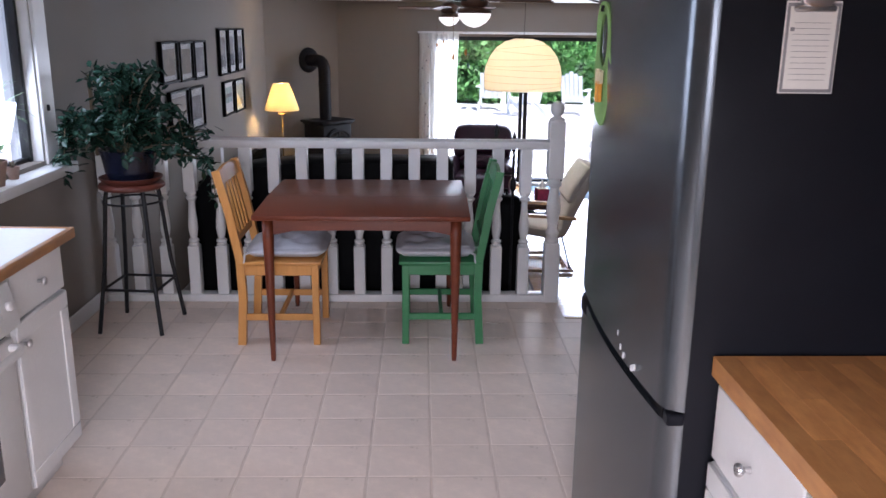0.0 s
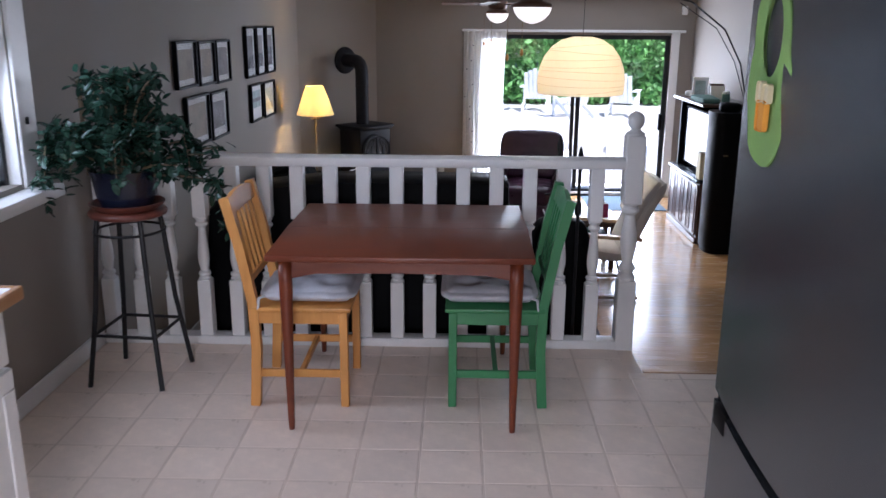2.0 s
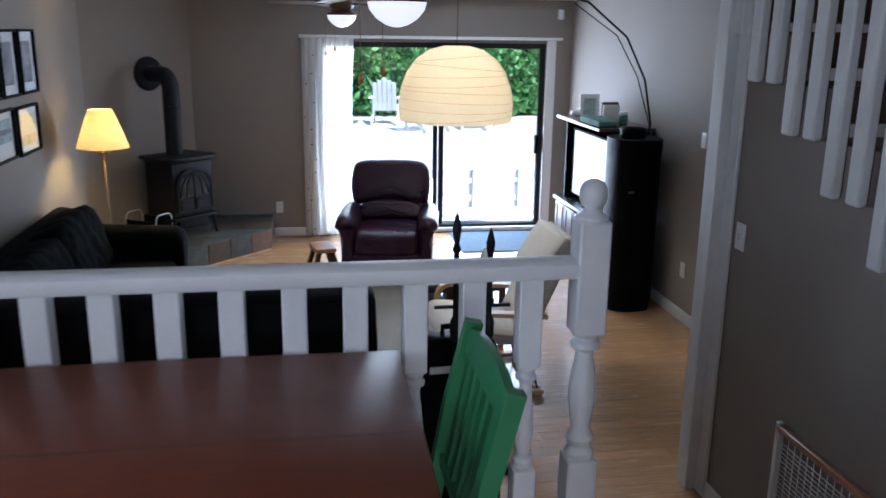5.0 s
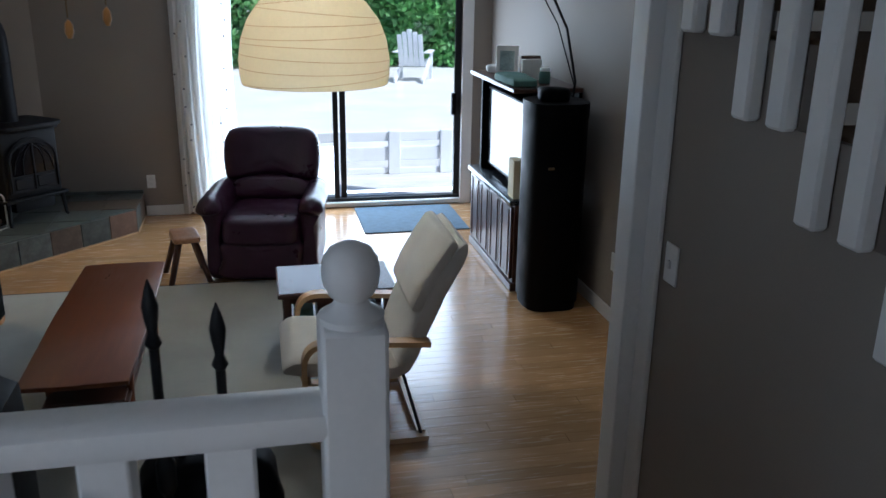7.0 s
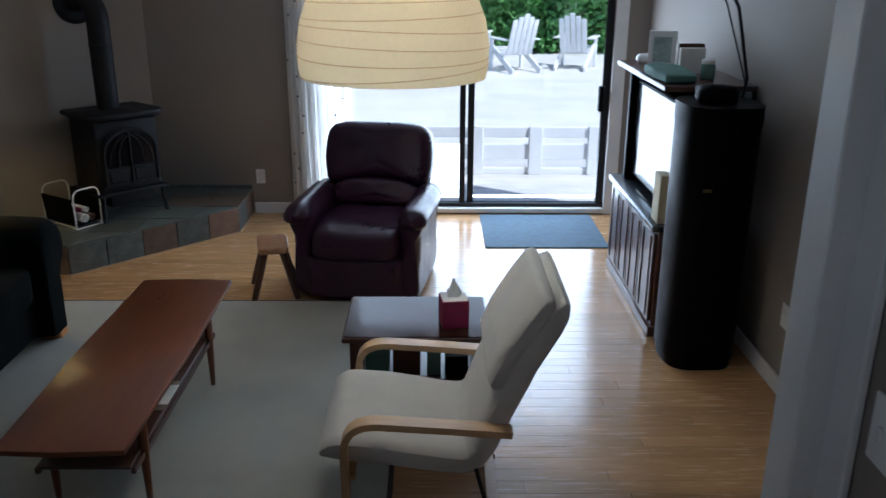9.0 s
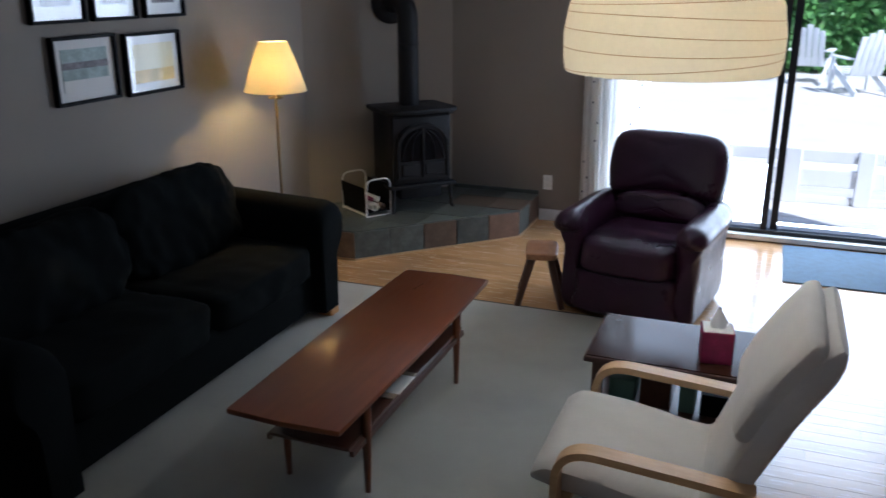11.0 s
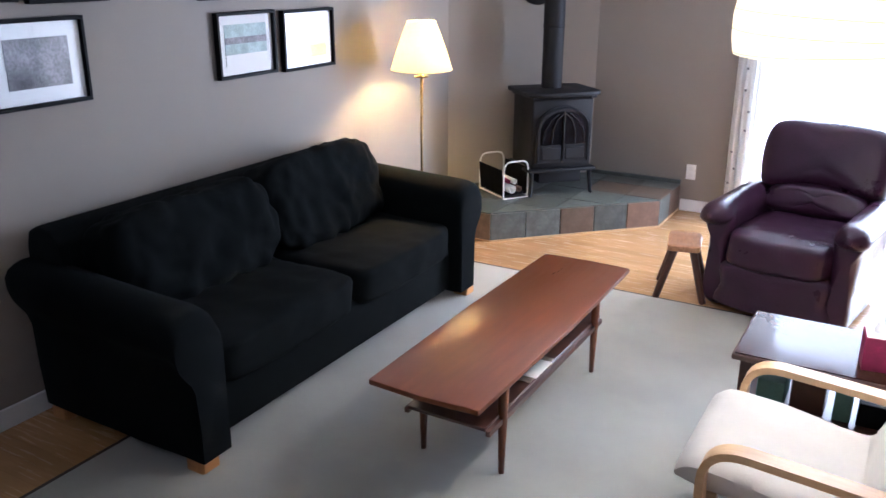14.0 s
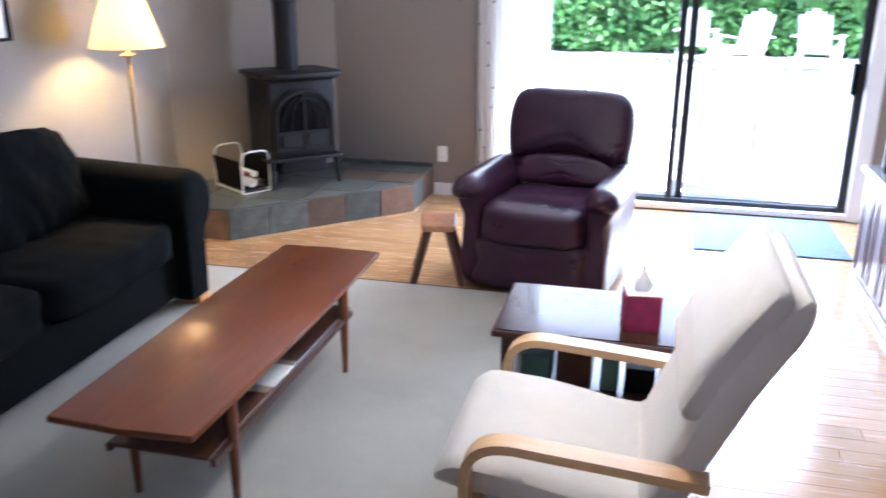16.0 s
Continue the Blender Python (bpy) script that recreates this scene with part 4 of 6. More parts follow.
part("door", box(CF - 0.003, CF + 0.025, 2.71, 3.445, 0.13, 0.665, 0.008, 2), "white", ov)
part("door_window", box(CF + 0.025, CF + 0.027, 2.86, 3.29, 0.26, 0.50), "ovenglass", ov, "grey glass window")
part("vent", box(CF - 0.002, CF + 0.01, 2.72, 3.43, 0.668, 0.697), "black", ov)
bm = tube([(CF + 0.025, 3.42, 0.635), (CF + 0.06, 3.415, 0.637), (CF + 0.072, 3.38, 0.637), (CF + 0.072, 2.78, 0.637), (CF + 0.06, 2.745, 0.637), (CF + 0.025, 2.74, 0.635)], 0.013, 8)
part("handle", bm, "white", ov)
c2 = thing("base_cabinet", "white base cabinet beside the oven", "cabinet")
part("body", box(LEFT + 0.005, CF - 0.003, -0.47, 2.69, 0.0, 0.86, 0.002), "white", c2)
ct = thing("worktop", "white laminate worktop with an oak edge", "worktop")
part("slab", box(LEFT + 0.002, CF + 0.035, -0.47, 3.885, 0.862, 0.898, 0.003), "white", ct)
part("edge", box(CF + 0.035, CF + 0.055, -0.47, 3.905, 0.862, 0.9, 0.005, 2), "block", ct, "oak edge strip")
part("edge", box(LEFT + 0.002, CF + 0.035, 3.885, 3.905, 0.862, 0.9, 0.005, 2), "block", ct, "oak edge strip")
hob = thing("cooktop", "white cooktop set in the worktop", "cooktop")
part("plate", box(LEFT + 0.08, CF - 0.03, 2.75, 3.35, 0.899, 0.905, 0.003), "black", hob)

# right-hand side: butcher-block counter and fridge
RF = 1.315
rc = thing("base_cabinet", "white base cabinet with drawers and round steel knobs", "cabinet")
part("body", box(RF + 0.003, 1.97, -0.47, 2.588, 0.10, 0.903, 0.002), "white", rc)
part("toe_kick", box(RF + 0.06, 1.96, -0.47, 2.58, 0, 0.10), "trim", rc)
for a, b in ((2.18, 2.584), (1.77, 2.175)):
    shaker_front(rc, "drawer", a, b, 0.725, 0.89, RF, -1, ((a + b) / 2, 0.808))
    shaker_front(rc, "door", a, b, 0.12, 0.715, RF, -1)
bb = thing("worktop", "oiled butcher-block worktop on white cabinets", "worktop")
for k in range(15):
    x = 1.285 + k * 0.045
    ends = [-0.47] + [-0.5 + 0.48 * j + 0.21 * math.sin(k * 2.4 + j * 1.3) for j in range(1, 7)] + [2.594]
    for e0, e1 in zip(ends, ends[1:]):
        part("stave", box(x, x + 0.0449, e0 + 0.0001, e1 - 0.0001, 0.905, 0.948, 0.0005), "block", bb)
sink = thing("kitchen_sink", "steel sink rim set in the wooden worktop", "sink")
part("rim", tube([(1.70, 1.45, 0.951), (1.70, 2.06, 0.951), (1.73, 2.10, 0.951), (1.92, 2.10, 0.951)], 0.012, 8), "steel", sink)
FX, FY0, FY1 = 1.165, 2.60, 3.50
fr = thing("fridge", "dark steel fridge with bottom freezer and curved doors", "fridge")
part("body", box(1.242, 1.97, FY0 + 0.012, FY1, 0.03, 1.80, 0.006, 2), "fridgeside", fr, "dark grey painted casing")


def curved_door(z0, z1):
    pts = []
    for k in range(15):
        t = k / 14
        y = FY0 + 0.06 + (FY1 - FY0 - 0.06) * t
        bulge = 0.022 * (1 - (2 * t - 1) ** 2)
        pts.append((FX + 0.029 - bulge, y))
    nose = [(1.24 - 0.0455 * math.sin(radians(a)), FY0 + 0.06 - 0.055 * math.cos(radians(a))) for a in (0, 12, 25, 38, 51, 64, 77)]
    pts = nose + pts + [(FX + 0.05, FY1 + 0.002), (1.24, FY1)]
    return prism(pts, z0, z1)


part("fridge_door", curved_door(0.815, 1.80), "fridge", fr)
part("freezer_door", curved_door(0.05, 0.79), "fridge", fr)
part("gap", box(FX + 0.034, 1.241, FY0 + 0.03, FY1 - 0.01, 0.79, 0.815), "black", fr, "black gap between the doors")
part("hinge", box(1.202, 1.24, FY0 - 0.001, FY0 + 0.04, 0.785, 0.812, 0.004), "fridgeside", fr)
part("grip_recess", box(FX + 0.018, FX + 0.05, FY1 - 0.12, FY1 - 0.03, 0.745, 0.80, 0.01, 2), "black", fr, "black recessed grip")
lg = thing("magnet_letters", "small white magnet letters on the fridge door", "magnet")
for k, (a, b) in enumerate(((2.99, 0.80), (2.96, 0.775), (2.93, 0.765), (2.85, 0.765), (2.83, 0.775))):
    part("letter", box(FX + 0.008, FX + 0.014, a - 0.004 - 0.04, a + 0.003 - 0.04, b + 0.057, b + 0.072, 0.001), "trim", lg)
# paper note on the side of the fridge, with a clip
nt_ = thing("paper_note", "white paper notepad with a patterned border on fridge", "note", 1.415, FY0 + 0.012, 1.565, 0)
part("sheet", box(-0.052, 0.052, -0.004, 0.0, -0.085, 0.085), "paper", nt_)
for k in range(11):
    part("line", box(-0.036, 0.034, -0.0056, -0.004, 0.045 - k * 0.0105, 0.0458 - k * 0.0105), "ink", nt_)
for a, b, c, d in ((-0.05, 0.05, -0.083, -0.077), (-0.05, -0.045, -0.077, 0.075), (0.045, 0.05, -0.077, 0.075), (-0.05, 0.05, 0.075, 0.081)):
    part("border", box(a, b, -0.0056, -0.004, c, d), "ink", nt_)
part("dot", box(-0.041, -0.034, -0.0056, -0.004, 0.03, 0.037), "ink", nt_)
cl = thing("magnet_clip", "silver magnet clip holding a note on the fridge", "clip", 1.415, FY0 + 0.01, 1.66, 0)
bm = cushion(-0.03, 0.035, -0.014, 0.0, -0.02, 0.04, 0.004, 0.003, 6, 4, 2)
part("body", bm, "steel", cl)
part("jaw", box(-0.04, 0.04, -0.012, -0.002, -0.03, -0.018, 0.004), "steel", cl)
# child's bib hanging on the fridge
bib = thing("baby_bib", "lime green child's bib with a patch hanging on fridge", "bib", FX + 0.016, 3.32, 1.49, 0)
out = []
for k in range(28):
    a = 2 * math.pi * k / 28
    out.append((0.105 * math.copysign(abs(math.cos(a)) ** 0.8, math.cos(a)) * (1.0 if math.sin(a) < 0.2 else 0.85), 0.155 * math.sin(a) - (0.0 if math.sin(a) < 0 else -0.02)))
hole = [(0.045 * math.cos(2 * math.pi * k / 28), 0.075 + 0.07 * math.sin(2 * math.pi * k / 28)) for k in range(28)]
bm = bmesh.new()
for x in (0.0, -0.006):
    o = [bm.verts.new((x - 0.012 * noise.noise(Vector((a * 9, b * 9, 0))), a, b)) for a, b in out]
    i = [bm.verts.new((x, a, b)) for a, b in hole]
    for k in range(28):
        bm.faces.new((o[k], o[(k + 1) % 28], i[(k + 1) % 28], i[k]))
bm.verts.ensure_lookup_table()
for k in range(28):
    bm.faces.new((bm.verts[k], bm.verts[(k + 1) % 28], bm.verts[56 + (k + 1) % 28], bm.verts[56 + k]))
bmesh.ops.recalc_face_normals(bm, faces=bm.faces)
part("cloth", bm, "felt", bib)
part("patch", box(-0.018, -0.012, -0.03, 0.012, -0.09, -0.035, 0.008, 2), "orange", bib, "orange patch")
part("patch", box(-0.018, -0.012, -0.04, -0.012, -0.04, -0.005, 0.008, 2), "cream", bib, "cream patch")
part("patch", box(-0.018, -0.012, -0.008, 0.02, -0.04, -0.002, 0.008, 2), "cream", bib, "cream patch")
part("hook", tube([(0.004, 0, 0.16), (-0.014, 0, 0.16), (-0.014, 0, 0.148)], 0.006, 6), "iron", bib)

# ---- patio door, curtain ----
DX0, DX1, DZ0, DZ1 = DOOR
d1 = thing("door_1", "black-framed sliding glass patio door", "door", 0, BACK, 0)
tagged(d1, kind="structure")
part("sill", box(DX0, DX1, -0.03, 0.16, DZ0 - 0.04, DZ0, 0.006), "white", d1, "white sill")
part("frame_head", box(DX0, DX1, 0.02, 0.10, DZ1 - 0.05, DZ1 - 0.001, 0.003), "blackmetal", d1)
part("frame_foot", box(DX0, DX1, 0.02, 0.10, DZ0 + 0.001, DZ0 + 0.03, 0.003), "blackmetal", d1)
for a, b, y in ((DX0 + 0.001, DX0 + 0.05, 0.05), (1.985, 2.03, 0.05), (2.05, 2.10, 0.08), (DX1 - 0.055, DX1 - 0.001, 0.05)):
    part("stile", box(a, b, y - 0.02, y + 0.02, DZ0 + 0.03, DZ1 - 0.05, 0.003), "blackmetal", d1)
part("handle", box(3.06, 3.10, -0.02, 0.03, 0.32, 0.52, 0.008, 2), "black", d1, "black pull handle")
for a, b, y in ((DX0 + 0.05, 1.985, 0.05), (2.10, DX1 - 0.055, 0.08)):
    g = part("pane", box(a, b, y - 0.003, y + 0.003, DZ0 + 0.03, DZ1 - 0.05), "pane", d1)
    g.visible_shadow = False
part("jamb", box(DX1, DX1 + 0.10, -0.018, 0.0, DZ0 - 0.05, DZ1 + 0.03, 0.004), "white", d1, "white casing")
part("jamb", box(DX0 - 0.08, DX0, -0.018, 0.0, DZ0 - 0.05, DZ1 + 0.03, 0.004), "white", d1, "white casing")
vr = thing("curtain_rail", "white curtain board above the patio door", "curtain rail", 0, BACK, 0)
part("board", box(0.64, 3.30, -0.075, 0.0, 1.482, 1.512, 0.005), "white", vr)


def curtain(x0, x1, y, z0, z1, seed):
    bm = bmesh.new()
    n, rows = 90, 14
    rng = random.Random(seed)
    ph = [rng.uniform(0, 6.28) for _ in range(3)]
    grid = []
    for j in range(rows + 1):
        t = j / rows
        z = z0 + (z1 - z0) * t
        row = []
        for i in range(n + 1):
            u = i / n
            amp = 0.012 + 0.022 * (1 - t)
            off = amp * math.sin(u * 46 + ph[0] + 0.6 * math.sin(t * 3)) + 0.4 * amp * math.sin(u * 87 + ph[1])
            wide = 1 - 0.10 * math.sin(t * 2.6)
            row.append(bm.verts.new((x0 + (x1 - x0) * u * wide, y + off, z)))
        grid.append(row)
    for a, b in zip(grid, grid[1:]):
        for i in range(n):
            bm.faces.new((a[i], a[i + 1], b[i + 1], b[i]))
    return bm


cu = thing("curtain", "white sheer curtain with small dots drawn aside", "curtain", 0, 0, 0)
part("cloth", curtain(0.66, 1.20, BACK - 0.06, -0.49, 1.485, 3), "sheer", cu)
rng = random.Random(8)
for k in range(26):
    z = -0.4 + 1.85 * (k // 2) / 13 + rng.uniform(-0.03, 0.03)
    x = (0.72 if k % 2 else 1.06) + rng.uniform(-0.05, 0.06)
    part("dot", turned([(0.009, 0), (0.009, 0.003)], 8), "ink", cu).matrix_basis = pose(x, BACK - 0.10, z, 90, 0, 0)

# ---- hearth and stove ----
HZ = -0.305
HP = [(LEFT + 0.002, 10.76), (-0.56, 10.76), (0.33, 11.68), (0.33, BACK - 0.002), (-0.40, BACK - 0.002), (LEFT + 0.002, 11.25)]
hearth = thing("hearth", "raised corner hearth clad in dark slate tiles", "hearth")
part("core", prism([(LEFT + 0.002, 10.772), (-0.565, 10.772), (0.318, 11.685), (0.318, BACK - 0.002), (-0.40, BACK - 0.002), (LEFT + 0.002, 11.25)], LOW, HZ - 0.008), "mortar", hearth)


def face_tiles(p, q2, n, seed):
    """Slate tiles up the front of the hearth from p to q2."""
    rng = random.Random(seed)
    p, q2 = Vector((*p, 0)), Vector((*q2, 0))
    d = (q2 - p)
    L = d.length
    d.normalize()
    ang = math.degrees(math.atan2(d.y, d.x))
    for k in range(n):
        w = L / n
        ob = part("tile", box(0.003, w - 0.003, 0, 0.010 + rng.uniform(0, 0.003), LOW + 0.012, HZ - 0.012, 0.002), "rust" if (k + seed) in (4, 7) else "umber" if (k + seed) == 2 else "slate", hearth)
        at = p + d * w * k
        ob.matrix_basis = pose(at.x, at.y, 0, 0, 0, ang)
    part("bottom_trim", box(0.0, L, -0.006, 0.0, LOW, LOW + 0.012), "birch", hearth).matrix_basis = pose(p.x, p.y, 0, 0, 0, ang)


face_tiles(HP[0], HP[1], 2, 1)
face_tiles(HP[1], HP[2], 5, 0)
face_tiles((0.33, 11.68), (0.33, BACK - 0.003), 2, 6)
# top tiles: a square grid clipped to the hearth's outline
rng = random.Random(21)


def clip(poly, a, b):
    """The part of poly to the left of the line a-b."""
    out = []
    for i, p in enumerate(poly):
        q2 = poly[(i + 1) % len(poly)]
        sp = (b[0] - a[0]) * (p[1] - a[1]) - (b[1] - a[1]) * (p[0] - a[0])
        sq2 = (b[0] - a[0]) * (q2[1] - a[1]) - (b[1] - a[1]) * (q2[0] - a[0])
        if sp >= 0:
            out.append(p)
        if sp * sq2 < 0:
            t = sp / (sp - sq2)
            out.append((p[0] + (q2[0] - p[0]) * t, p[1] + (q2[1] - p[1]) * t))
    return out


T = 0.31
for i in range(5):
    for j in range(5):
        x, y = LEFT + i * T, 10.755 + j * T
        poly = [(x + 0.004, y + 0.004), (x + T - 0.004, y + 0.004), (x + T - 0.004, y + T - 0.004), (x + 0.004, y + T - 0.004)]
        for a, b in zip(HP, HP[1:] + HP[:1]):
            if len(poly) > 2:
                poly = clip(poly, a, b)
        keep = []
        for p in poly:
            if not keep or (abs(p[0] - keep[-1][0]) + abs(p[1] - keep[-1][1])) > 0.003:
                keep.append(p)
        if len(keep) > 2 and (abs(keep[0][0] - keep[-1][0]) + abs(keep[0][1] - keep[-1][1])) <= 0.003:
            keep.pop()
        if len(keep) > 2:
            part("tile", prism(keep, HZ - 0.008, HZ + rng.uniform(-0.001, 0.0015)), "umber" if (i, j) in ((3, 3), (4, 3)) else "slate", hearth)
part("back_trim", box(-0.38, 0.33, BACK - 0.016, BACK - 0.001, HZ + 0.001, HZ + 0.03), "slate", hearth)

SXX, SYY = -0.48, 11.57
stv = thing("wood_stove", "black cast-iron wood stove with arched glass door", "stove", SXX, SYY, HZ + 0.002, 47)
stv.matrix_basis = stv.matrix_basis @ Matrix.Diagonal((0.86, 0.92, 0.965, 1))
# local: front faces -y
part("body", box(-0.27, 0.27, -0.20, 0.20, 0.20, 0.72, 0.02, 3), "stove", stv)
part("top_plate", prism([(-0.335, -0.17), (-0.315, -0.225), (-0.23, -0.262), (-0.1, -0.275), (0.1, -0.275), (0.23, -0.262), (0.315, -0.225), (0.335, -0.17), (0.32, 0.22), (-0.32, 0.22)], 0.737, 0.768, bevel=0.008), "stove", stv)
part("collar", box(-0.285, 0.285, -0.22, 0.21, 0.715, 0.737, 0.006, 2), "stove", stv)
part("base_plate", prism([(-0.30, -0.24), (0.30, -0.24), (0.30, 0.22), (-0.30, 0.22)], 0.18, 0.205, bevel=0.006), "stove", stv)
part("ash_pan", box(-0.19, 0.19, -0.19, 0.10, 0.09, 0.18, 0.008, 2), "stove", stv)
for x in (-0.26, 0.26):
    for y in (-0.2, 0.18):
        part("leg", tube([(x, y, 0.185), (x * 1.02, y * 1.02, 0.1), (x * 1.05, y * 1.06, 0.012), (x * 1.08, y * 1.12, 0.0)], 0.018, 8, None, 0.012), "stove", stv)
n = 18
archo = [(-0.24, 0.25)] + [(-0.24 * math.cos(math.pi * k / n), 0.49 + 0.175 * math.sin(math.pi * k / n)) for k in range(n + 1)] + [(0.24, 0.25)]
part("door", profile_y(archo, -0.222, -0.196), "stove", stv)
archi = [(-0.20, 0.385)] + [(-0.20 * math.cos(math.pi * k / n), 0.49 + 0.135 * math.sin(math.pi * k / n)) for k in range(n + 1)] + [(0.20, 0.385)]
part("door_glass", profile_y(archi, -0.226, -0.2225), "screen", stv, "dark glass")
part("mullion", box(-0.008, 0.008, -0.236, -0.222, 0.26, 0.63, 0.003), "stove", stv)
part("arch_rim", tube([(-0.222, -0.224, 0.26)] + [(-0.222 * math.cos(math.pi * k / n), -0.224, 0.49 + 0.157 * math.sin(math.pi * k / n)) for k in range(n + 1)] + [(0.222, -0.224, 0.26)], 0.010, 6), "stove", stv)
for s in (-1, 1):
    part("lower_panel", box(s * 0.105 - 0.085, s * 0.105 + 0.085, -0.232, -0.222, 0.275, 0.365, 0.006), "stove", stv)
for s in (-1, 1):
    part("tracery", tube([(s * 0.19, -0.23, 0.40), (s * 0.165, -0.23, 0.50), (s * 0.11, -0.23, 0.57), (s * 0.05, -0.23, 0.61)], 0.005, 6), "stove", stv)
    part("tracery", tube([(s * 0.105, -0.23, 0.39), (s * 0.10, -0.23, 0.49), (s * 0.065, -0.23, 0.57), (s * 0.005, -0.23, 0.615)], 0.005, 6), "stove", stv)
for k in range(17):
    part("vent_slot", box(-0.232 + k * 0.028, -0.216 + k * 0.028, -0.2225, -0.217, 0.716, 0.732), "black", stv)
part("door_knob", turned([(0.012, 0), (0.012, 0.03), (0.006, 0.034)], 10), "iron", stv).matrix_basis = pose(0.225, -0.2, 0.45, 90, 0, 0)
fl = thing("stove_pipe", "black stove pipe with an elbow into the wall", "pipe", SXX, SYY, 0, 47)
pz = HZ + 0.73
pts = [(0, 0.04, pz), (0, 0.04, 1.03)] + [(-0.004 * (1 - math.cos(radians(a))), 0.04 + 0.10 * (1 - math.cos(radians(a))), 1.03 + 0.12 * math.sin(radians(a))) for a in (20, 45, 70, 90)] + [(-0.01, 0.335, 1.15)]
part("pipe", tube(pts, 0.075, 22), "stove", fl)
part("wall_collar", turned([(0.15, 0), (0.155, 0.012), (0.15, 0.03), (0.085, 0.04)], 28), "stove", fl, "round black wall collar").matrix_basis = pose(-0.01, 0.338, 1.15, 90, 0, 0)
part("seam", turned([(0.077, 0.86), (0.079, 0.865), (0.079, 0.875), (0.077, 0.88)], 22, None, (0, 0.04)), "stove", fl)

# magazine rack on the hearth
mr = thing("magazine_rack", "chrome wire magazine rack with black sling on hearth", "rack", -0.72, 11.28, HZ + 0.002, -33)
for x in (-0.17, 0.17):
    ring = [(x, -0.10, 0.0), (x, -0.10, 0.18)] + arc((x, -0.10, 0.20), (x, -0.10, 0.265), (x, -0.04, 0.265), 6) + arc((x, 0.04, 0.265), (x, 0.10, 0.265), (x, 0.10, 0.20), 6) + [(x, 0.10, 0.0), (x, -0.10, 0.0)]
    part("hoop", tube(ring, 0.0065, 8), "chrome", mr)
for y in (-0.10, 0.10):
    part("foot_bar", tube([(-0.17, y, 0.01), (0.17, y, 0.01)], 0.006, 6), "chrome", mr)
part("sling", profile_x([(-0.108, 0.21), (-0.09, 0.03), (0.09, 0.03), (0.108, 0.21), (0.115, 0.21), (0.097, 0.022), (-0.097, 0.022), (-0.115, 0.21)], -0.16, 0.16), "black", mr)
mz = thing("magazines", "rolled red and white magazines lying in a rack", "magazine", -0.72, 11.28, HZ + 0.034, -33)
for k, (m, r, y, z) in enumerate((("paper", 0.034, -0.035, 0.036), ("rust", 0.026, 0.03, 0.03), ("paper", 0.022, 0.0, 0.085), ("magenta", 0.018, -0.045, 0.088))):
    roll = [(r * (0.55 + 0.45 * a / 22) * math.cos(a * 0.6), r * (0.55 + 0.45 * a / 22) * math.sin(a * 0.6)) for a in range(23)]
    thick = roll + [(p * 0.93, q2 * 0.93) for p, q2 in roll[::-1]]
    part("magazine", profile_x([(y + p, z + q2) for p, q2 in thick], -0.15, 0.18 - 0.012 * k), m, mz)

# ---- picture frames ----


def picture(y0, y1, z0, z1, art, label, inset=0.055):
    p = thing("picture_frame", label, "picture", LEFT, 0, 0, 0, "framed pictures on the wall")
    f = 0.016
    for a, b, c, d in ((y0, y1, z1 - f, z1), (y0, y1, z0, z0 + f), (y0, y0 + f, z0 + f, z1 - f), (y1 - f, y1, z0 + f, z1 - f)):
        part("frame_side", box(0.0, 0.032, a, b, c, d, 0.002), "black", p)
    part("mount", box(0.004, 0.012, y0 + f, y1 - f, z0 + f, z1 - f), "mount", p)
    w, h = y1 - y0, z1 - z0
    part("print", box(0.012, 0.014, y0 + inset, y1 - inset, z0 + inset, z1 - inset), art, p)
    if art == "art_sea":
        part("print_band", box(0.014, 0.0155, y0 + inset, y1 - inset, z0 + h * 0.52, z0 + h * 0.62), "art_grey", p)
        part("print_band", box(0.014, 0.0155, y0 + inset, y1 - inset, z0 + inset, z0 + h * 0.36), "mount", p)
    if art == "art_sun":
        part("print_band", box(0.014, 0.0155, y0 + inset, y1 - inset, z0 + h * 0.4, z1 - inset), "cream", p)
    if art != "art_sea":
        part("glazing", box(0.018, 0.0195, y0 + f, y1 - f, z0 + f, z1 - f), "pane", p).visible_shadow = False


GL = "black-framed print with white mount on taupe wall"
picture(7.10, 7.52, 1.16, 1.46, "art_tan", GL)
picture(7.57, 7.95, 1.15, 1.45, "art_tan", GL)
picture(7.99, 8.36, 1.14, 1.45, "art_grey", GL)
picture(7.24, 7.74, 0.76, 1.10, "art_tan", GL)
picture(7.79, 8.22, 0.75, 1.09, "art_grey", "black-framed grey abstract print on taupe wall", 0.075)
for y0, y1 in ((8.87, 9.21), (9.25, 9.57), (9.62, 9.95)):
    picture(y0, y1, 1.12, 1.54, "art_grey", "black-framed tall photograph on taupe wall", 0.075)
picture(8.96, 9.38, 0.74, 1.06, "art_sea", "black-framed seascape print on taupe wall", 0.06)
picture(9.44, 9.88, 0.73, 1.05, "art_sun", "black-framed yellow landscape print on taupe wall", 0.06)

# ---- sofa ----
sofa = thing("sofa", "dark green two-seat cloth sofa with rolled arms and creased cushions", "sofa", 0, 0, LOW)
SB, SF, S0, S1 = -1.14, -0.27, 7.80, 9.87
part("base", box(SB + 0.04, SF - 0.02, S0 + 0.06, S1 - 0.06, 0.06, 0.31, 0.03, 3), "sofa", sofa)
